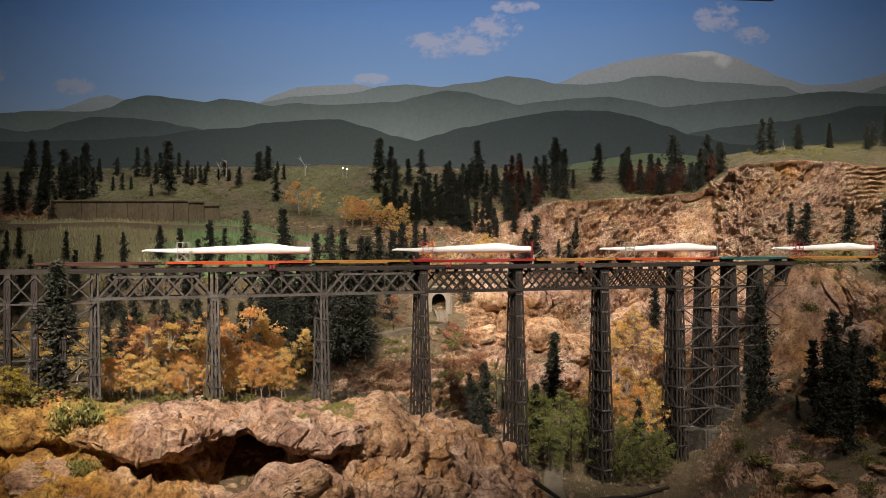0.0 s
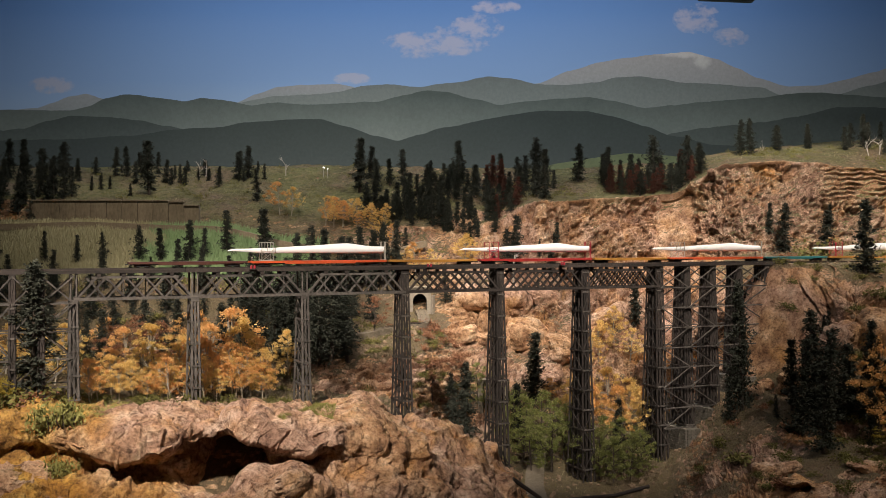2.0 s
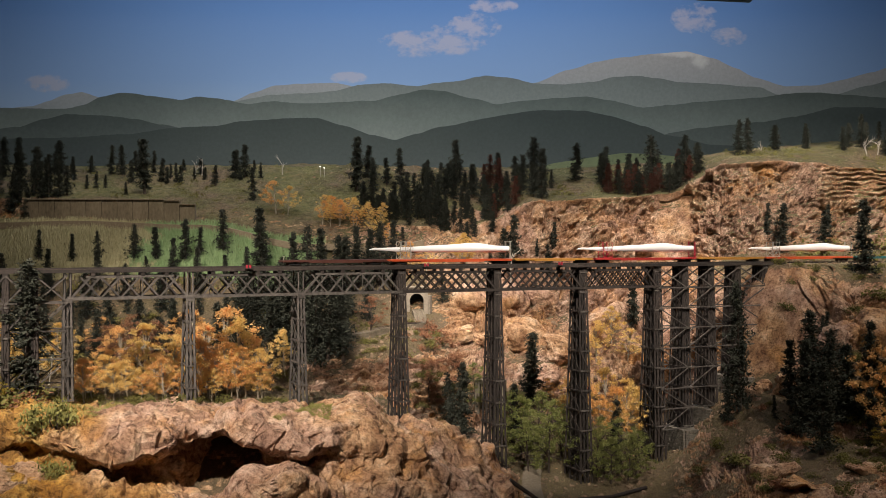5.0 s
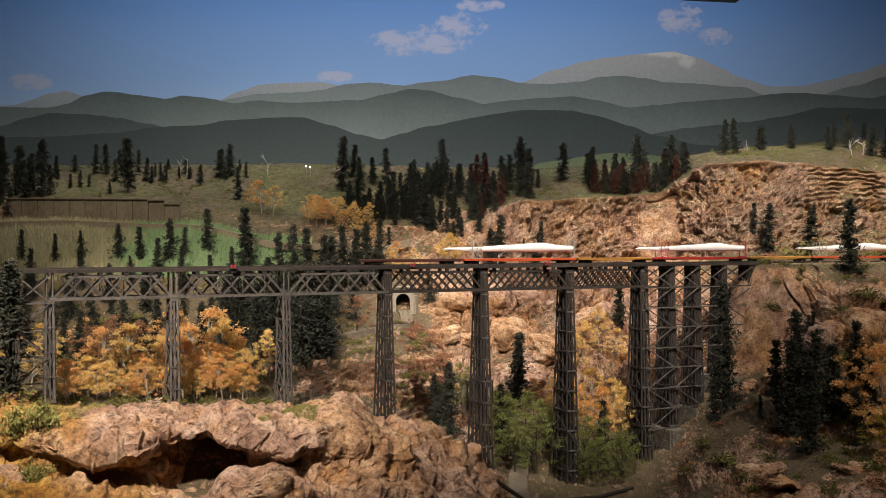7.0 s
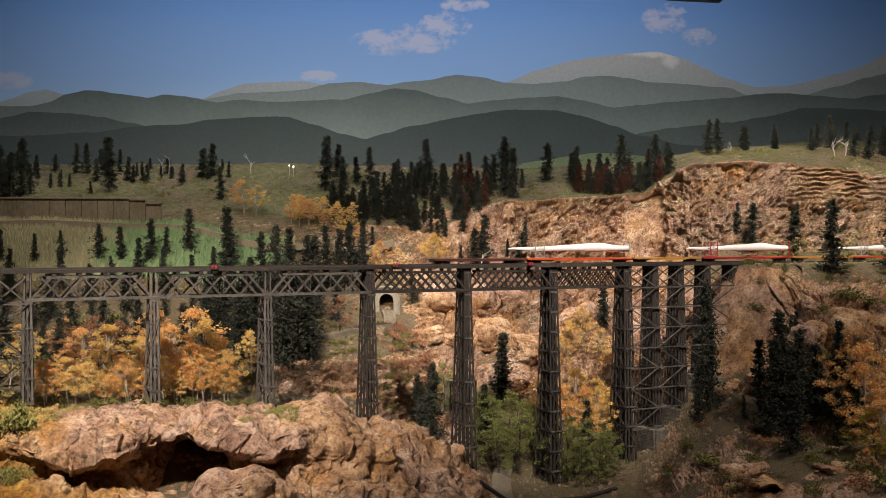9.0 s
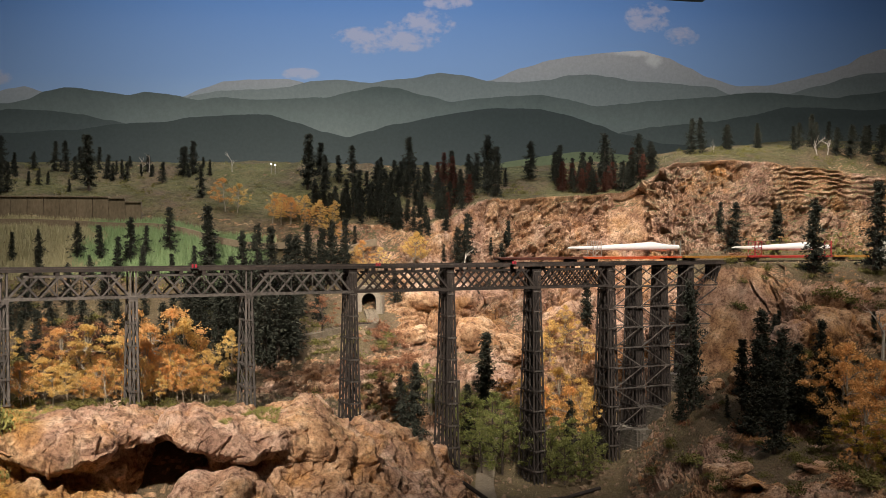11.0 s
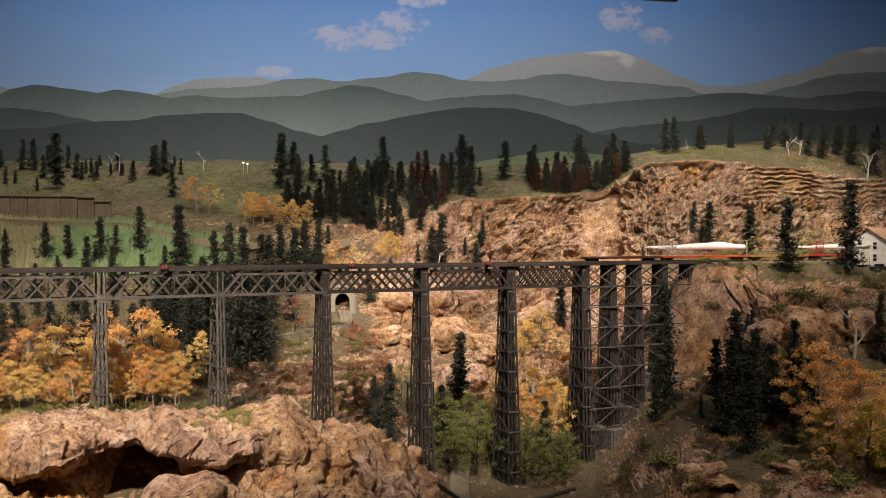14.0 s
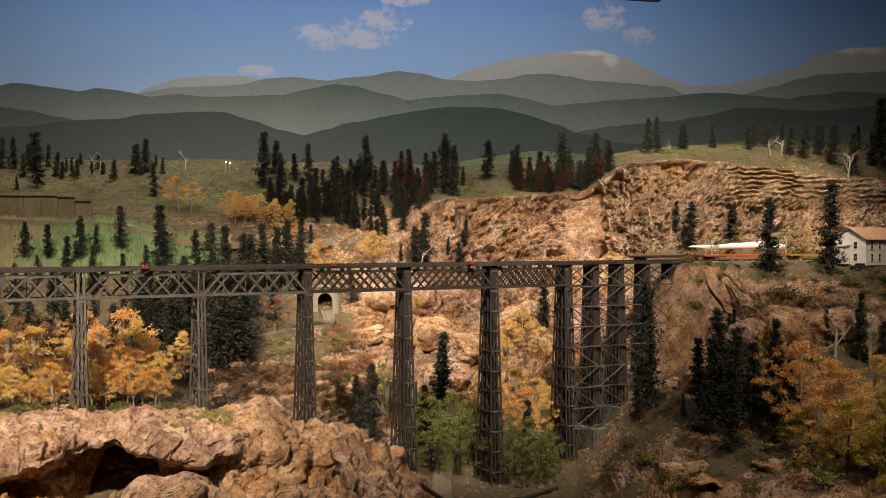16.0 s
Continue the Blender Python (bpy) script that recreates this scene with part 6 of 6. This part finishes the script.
def build_truck(x, y, turn, mat, label, scale=1.0):
    z = ground_at(x, y)[0] + 0.0005
    car = empty("pickup_truck", pose(x, y, z, 0, 0, turn))
    car.scale = (scale, scale, scale)
    tagged(car, label, "truck", "road vehicles")
    bm = bmesh.new()
    add_box(bm, (0.050, 0.020, 0.0075), pose(0, 0, 0.0085), 0.0018)
    part("body", bm, mat, car)
    bm = bmesh.new()
    add_box(bm, (0.020, 0.0185, 0.0080), pose(0.002, 0, 0.0155), 0.0022)
    part("cab", bm, mat, car)
    bm = bmesh.new()
    add_box(bm, (0.0205, 0.0155, 0.0045), pose(0.002, 0, 0.0163), 0.0008)
    add_box(bm, (0.0140, 0.0190, 0.0045), pose(0.002, 0, 0.0163), 0.0008)
    part("window_glass", bm, PANE, car)
    for x1 in (-0.015, 0.016):
        for y1 in (-0.0095, 0.0095):
            bm = bmesh.new()
            add_tube(bm, 0.0042, 0.0042, 0.0032, pose(x1, y1, 0.0042, 90), 14)
            wheel = part("wheel", bm, BLACK, car)
            bm = bmesh.new()
            add_tube(bm, 0.0022, 0.0022, 0.0036, pose(x1, y1, 0.0042, 90), 10)
            part("hub", bm, SILVER, wheel)


build_truck(1.475, 2.615, 10, paint("dark_blue_paint", (0.03, 0.04, 0.06)), "dark pickup truck parked in front of the house")
build_truck(0.283, 2.47, 80, paint("grey_green_paint", (0.10, 0.11, 0.10)), "small grey truck on the gorge road", 0.7)


# ---- small things ----
def build_lamp_post():
    x, y = -0.355, 3.40
    z = ground_at(x, y)[0]
    post = empty("lamp_post", pose(x, y, z))
    tagged(post, "slim twin yard lamp with lit white heads", "street lamp")
    m, tree, p = material("lit_lamp", 0.4)
    p.inputs["Emission Color"].default_value = (1, 0.97, 0.9, 1)
    p.inputs["Emission Strength"].default_value = 6
    for dx, h in ((-0.007, 0.034), (0.007, 0.030)):
        bm = bmesh.new()
        add_tube(bm, 0.0009, 0.0009, h, pose(dx, 0, h / 2), 8)
        part("pole", bm, SILVER, post)
        bm = bmesh.new()
        bmesh.ops.create_uvsphere(bm, u_segments=10, v_segments=6, radius=0.0024, matrix=pose(dx, -0.001, h + 0.001))
        part("lamp_head", bm, m, post, "lit white lamp")


build_lamp_post()


def build_culvert():
    x, y = 0.185, 2.575
    z = ground_at(x, y)[0]
    cul = empty("culvert", pose(x, y, z - 0.02, 0, 0, -12))
    tagged(cul, "pale concrete culvert frame in the gorge wall", "culvert")
    for dx in (-0.034, 0.034):
        bm = bmesh.new()
        add_box(bm, (0.013, 0.03, 0.095), pose(dx, 0, 0.0475), 0.0012)
        part("pillar", bm, CONCRETE, cul)
    bm = bmesh.new()
    add_box(bm, (0.081, 0.03, 0.010), pose(0, 0.002, 0.099), 0.0012)
    part("lintel", bm, CONCRETE, cul)


build_culvert()


def build_log_curb():
    curb = empty("log_curb")
    tagged(curb, "dark log kerb beside the gorge road", "kerb")
    pts = [(0.20, 2.16), (0.28, 2.20), (0.37, 2.25), (0.46, 2.30), (0.55, 2.34)]
    for (x0, y0), (x1, y1) in zip(pts, pts[1:]):
        p, q = Vector((x0, y0, ground_at(x0, y0)[0] + 0.004)), Vector((x1, y1, ground_at(x1, y1)[0] + 0.004))
        bm = bmesh.new()
        add_limb(bm, p, q, 0.005, 0.0045, 9)
        part("log", bm, TIMBER, curb)


build_log_curb()


def build_track_light():
    light = empty("track_light", pose(1.10, 3.5, 2.416))
    tagged(light, "black lighting bar hanging above the backdrop", "light fixture")
    bm = bmesh.new()
    add_box(bm, (0.20, 0.04, 0.035), pose(0, 0, 0.0175, 0, 2), 0.004)
    part("housing", bm, BLACK, light)
    for dx in (-0.07, 0.07):
        bm = bmesh.new()
        add_tube(bm, 0.004, 0.004, 1.09, pose(dx, 0, 0.57), 8)
        part("hanger", bm, BLACK, light)


build_track_light()


# ---- the train ----
def wheel_disc(bm, at):
    add_tube(bm, 0.0052, 0.0052, 0.0016, Matrix.Translation(at) @ pose(0, 0, 0, 90), 14)
    add_tube(bm, 0.0060, 0.0060, 0.0005, Matrix.Translation(Vector(at) + Vector((0, -0.0010 if at[1] > 0 else 0.0010, 0))) @ pose(0, 0, 0, 90), 14)


def build_flat_car(name, length, mat, label, sag=0.0, brake_wheel=True):
    """A flat car: deck, side sills, ends with couplers, and two trucks. Its origin lies on the railhead, at mid length."""
    car = empty(name)
    tagged(car, label, "rail car", "cars of the train")
    bm = bmesh.new()
    add_box(bm, (length, 0.0335, 0.0022), pose(0, 0, 0.0132), 0.0004)
    part("deck", bm, mat, car)
    for y in (-0.0160, 0.0160):
        bm = bmesh.new()
        add_box(bm, (length * 0.99, 0.0012, 0.0034), pose(0, y, 0.0112), 0.0003)
        add_box(bm, (length * 0.52, 0.0011, 0.0024), pose(0, y, 0.0088), 0.0003)
        for k in range(16):
            add_box(bm, (0.0010, 0.0016, 0.0036), pose(length * (-0.47 + 0.94 * k / 15), y, 0.0112))
        part("side_sill", bm, mat, car)
    bm = bmesh.new()
    add_box(bm, (length * 0.97, 0.006, 0.004), pose(0, 0, 0.0095))
    part("centre_sill", bm, BLACK, car)
    for e in (-1, 1):
        bm = bmesh.new()
        add_box(bm, (0.0014, 0.0330, 0.0042), pose(e * (length / 2 - 0.0004), 0, 0.0122), 0.0003)
        part("end_sill", bm, mat, car)
        bm = bmesh.new()
        add_box(bm, (0.0065, 0.0028, 0.0028), pose(e * (length / 2 + 0.0030), 0, 0.0090), 0.0004)
        part("coupler", bm, BLACK, car)
        x = e * (length / 2 - 0.028)
        bm = bmesh.new()
        add_box(bm, (0.006, 0.026, 0.003), pose(x, 0, 0.0068))
        for y in (-0.0118, 0.0118):
            add_box(bm, (0.024, 0.0018, 0.0030), pose(x, y, 0.0055), 0.0005)
            add_box(bm, (0.009, 0.0020, 0.0046), pose(x, y, 0.0056), 0.0005)
            for dx in (-0.0095, 0.0095):
                add_box(bm, (0.0042, 0.0024, 0.0036), pose(x + dx, y, 0.0052), 0.0005)
        truck = part("truck", bm, BLACK, car)
        for dx in (-0.0098, 0.0098):
            bm = bmesh.new()
            for y in (-0.0086, 0.0086):
                wheel_disc(bm, (0, y, 0))
            add_tube(bm, 0.0010, 0.0010, 0.0180, pose(0, 0, 0, 90), 8)
            axle = part("wheelset", bm, RAIL, truck)
            axle.location = (x + dx, 0, 0.0053)
    if brake_wheel:
        bm = bmesh.new()
        add_tube(bm, 0.0006, 0.0006, 0.009, pose(-length / 2 + 0.003, -0.012, 0.0175), 6)
        add_tube(bm, 0.0026, 0.0026, 0.0007, pose(-length / 2 + 0.003, -0.012, 0.0222), 12)
        part("brake_stand", bm, SILVER if mat is not YELLOW else YELLOW, car)
    return car


def build_blade(car, length, root_x, lift, frame_mat, tall):
    """A turbine blade on its frames; tip to the west."""
    n, m = 60, 20
    verts, faces = [], []
    for i in range(n + 1):
        f = i / n                      # 0 at the root
        x = root_x - length * f
        knots = ((0, 0.0158), (0.08, 0.0160), (0.25, 0.0226), (0.5, 0.0168), (0.75, 0.0112), (0.97, 0.0052), (1.0, 0.0018))
        i0 = max(k for k in range(len(knots) - 1) if knots[k][0] <= f)
        (f0, c0), (f1, c1) = knots[i0], knots[i0 + 1]
        chord = c0 + (c1 - c0) * (0.5 * (f - f0) / (f1 - f0) + 0.5 * smooth(f0, f1, f))
        thick = 0.0155 - 0.006 * smooth(0.05, 0.3, f) - 0.0070 * smooth(0.3, 1.0, f)
        shape = smooth(0.04, 0.25, f)
        base = lift + 0.0030 * f + 0.0036 * smooth(0.75, 1.0, f)
        for k in range(m):
            a = 2 * math.pi * k / m
            c, d = math.cos(a), math.sin(a)
            z = base + chord / 2 + chord / 2 * c
            y = thick / 2 * d * (1 - 0.55 * shape * max(0, c))
            verts.append((x, y, z))
    for i in range(n):
        for k in range(m):
            faces.append((i * m + k, i * m + (k + 1) % m, (i + 1) * m + (k + 1) % m, (i + 1) * m + k))
    faces.append(tuple(range(m))[::-1])
    faces.append(tuple(n * m + k for k in range(m)))
    blade = from_lists("turbine_blade", verts, faces, WHITE, None, True)
    tagged(blade, "long white wind turbine blade carried on a flat car", "turbine blade", "blades on the train")
    for name, x, w, h in (("tip_frame", root_x - length * 0.765, 0.0125, tall), ("root_frame", root_x - 0.002, 0.0030, tall * 1.02)):
        bm = bmesh.new()
        deck = 0.0143
        for dx in (-w, w) if w > 0.004 else (-0.0012, 0.0012):
            for y in (-0.0125, 0.0125):
                add_box(bm, (0.0013, 0.0013, h), pose(x + dx, y, deck + h / 2))
            for z in (0.0006, h * 0.55, h - 0.0006):
                if z != h * 0.55 or w > 0.004:
                    add_box(bm, (0.0012, 0.0262, 0.0012), pose(x + dx, 0, deck + z))
        for y in (-0.0125, 0.0125):
            for z in (0.0006, h * 0.5, h - 0.0006):
                add_box(bm, (2 * w + 0.0012, 0.0012, 0.0012), pose(x, y, deck + z))
            if w > 0.004:
                for p, q in (((x - w, y, deck), (x + w, y, deck + h * 0.5)), ((x + w, y, deck), (x - w, y, deck + h * 0.5)), ((x, y, deck + h * 0.5), (x, y, deck + h))):
                    add_box(bm, ((Vector(q) - Vector(p)).length, 0.001, 0.001), along(p, q))
        part(name, bm, frame_mat, blade, "welded steel cradle")
    bm = bmesh.new()
    add_tube(bm, 0.0081, 0.0081, 0.0012, pose(root_x + 0.0002, 0, lift + 0.0079, 0, 90), 20)
    part("root_cap", bm, SILVER, blade)
    return blade


GAP = 0.009
# length, paint, label, frame paint if it bears a blade; from the rear
CONSIST = ((0.243, BROWN, "low dark brown empty flat car at the rear", None),
           (0.312, ORANGE, "long bright orange flat car under a blade", SILVER),
           (0.221, YELLOW, "short yellow idler flat car, empty", None),
           (0.312, RED, "long dark red flat car under a blade", CRIMSON),
           (0.221, YELLOW, "short yellow idler flat car with small tools", None),
           (0.312, ORANGE, "long orange-red flat car under a blade", SILVER),
           (0.221, TEAL, "short teal idler flat car, empty", None),
           (0.312, YELLOW, "long yellow flat car under a blade", CRIMSON))
TRAIN = []
offset = -(0.243 + GAP + 0.312)
for length, mat, label, frames in CONSIST:
    car = build_flat_car("flat_car", length, mat, label)
    TRAIN.append((car, offset + length / 2))
    if frames:
        blade = build_blade(car, 0.3580, length / 2 - 0.001, 0.0292, frames, 0.041)
        TRAIN.append((blade, offset + length / 2))
    offset += length + GAP


# the head of the rearmost blade's car: seconds and metres along the line
TRAIN_TIMES = ((0, 0.4617), (1, 0.5709), (2, 0.6809), (3, 0.7911), (4, 0.9012), (5, 1.0113), (6, 1.1211), (7, 1.2307), (8, 1.3401), (9, 1.4497), (10, 1.5597), (11, 1.6706), (12, 1.7829), (13, 1.8958), (14, 2.0058), (15, 2.1158), (16, 2.2258))


def motions():
    for thing, shift in TRAIN:
        rows = []
        for t, s in TRAIN_TIMES:
            a, b = track(s + shift - 0.09)[0], track(s + shift + 0.09)[0]
            mid = (a + b) / 2
            d = b - a
            rows.append((t, pose(mid.x, mid.y, mid.z, 0, -math.degrees(math.atan2(d.z, d.xy.length)), math.degrees(math.atan2(d.y, d.x)))))
        walk(thing, rows)


motions()
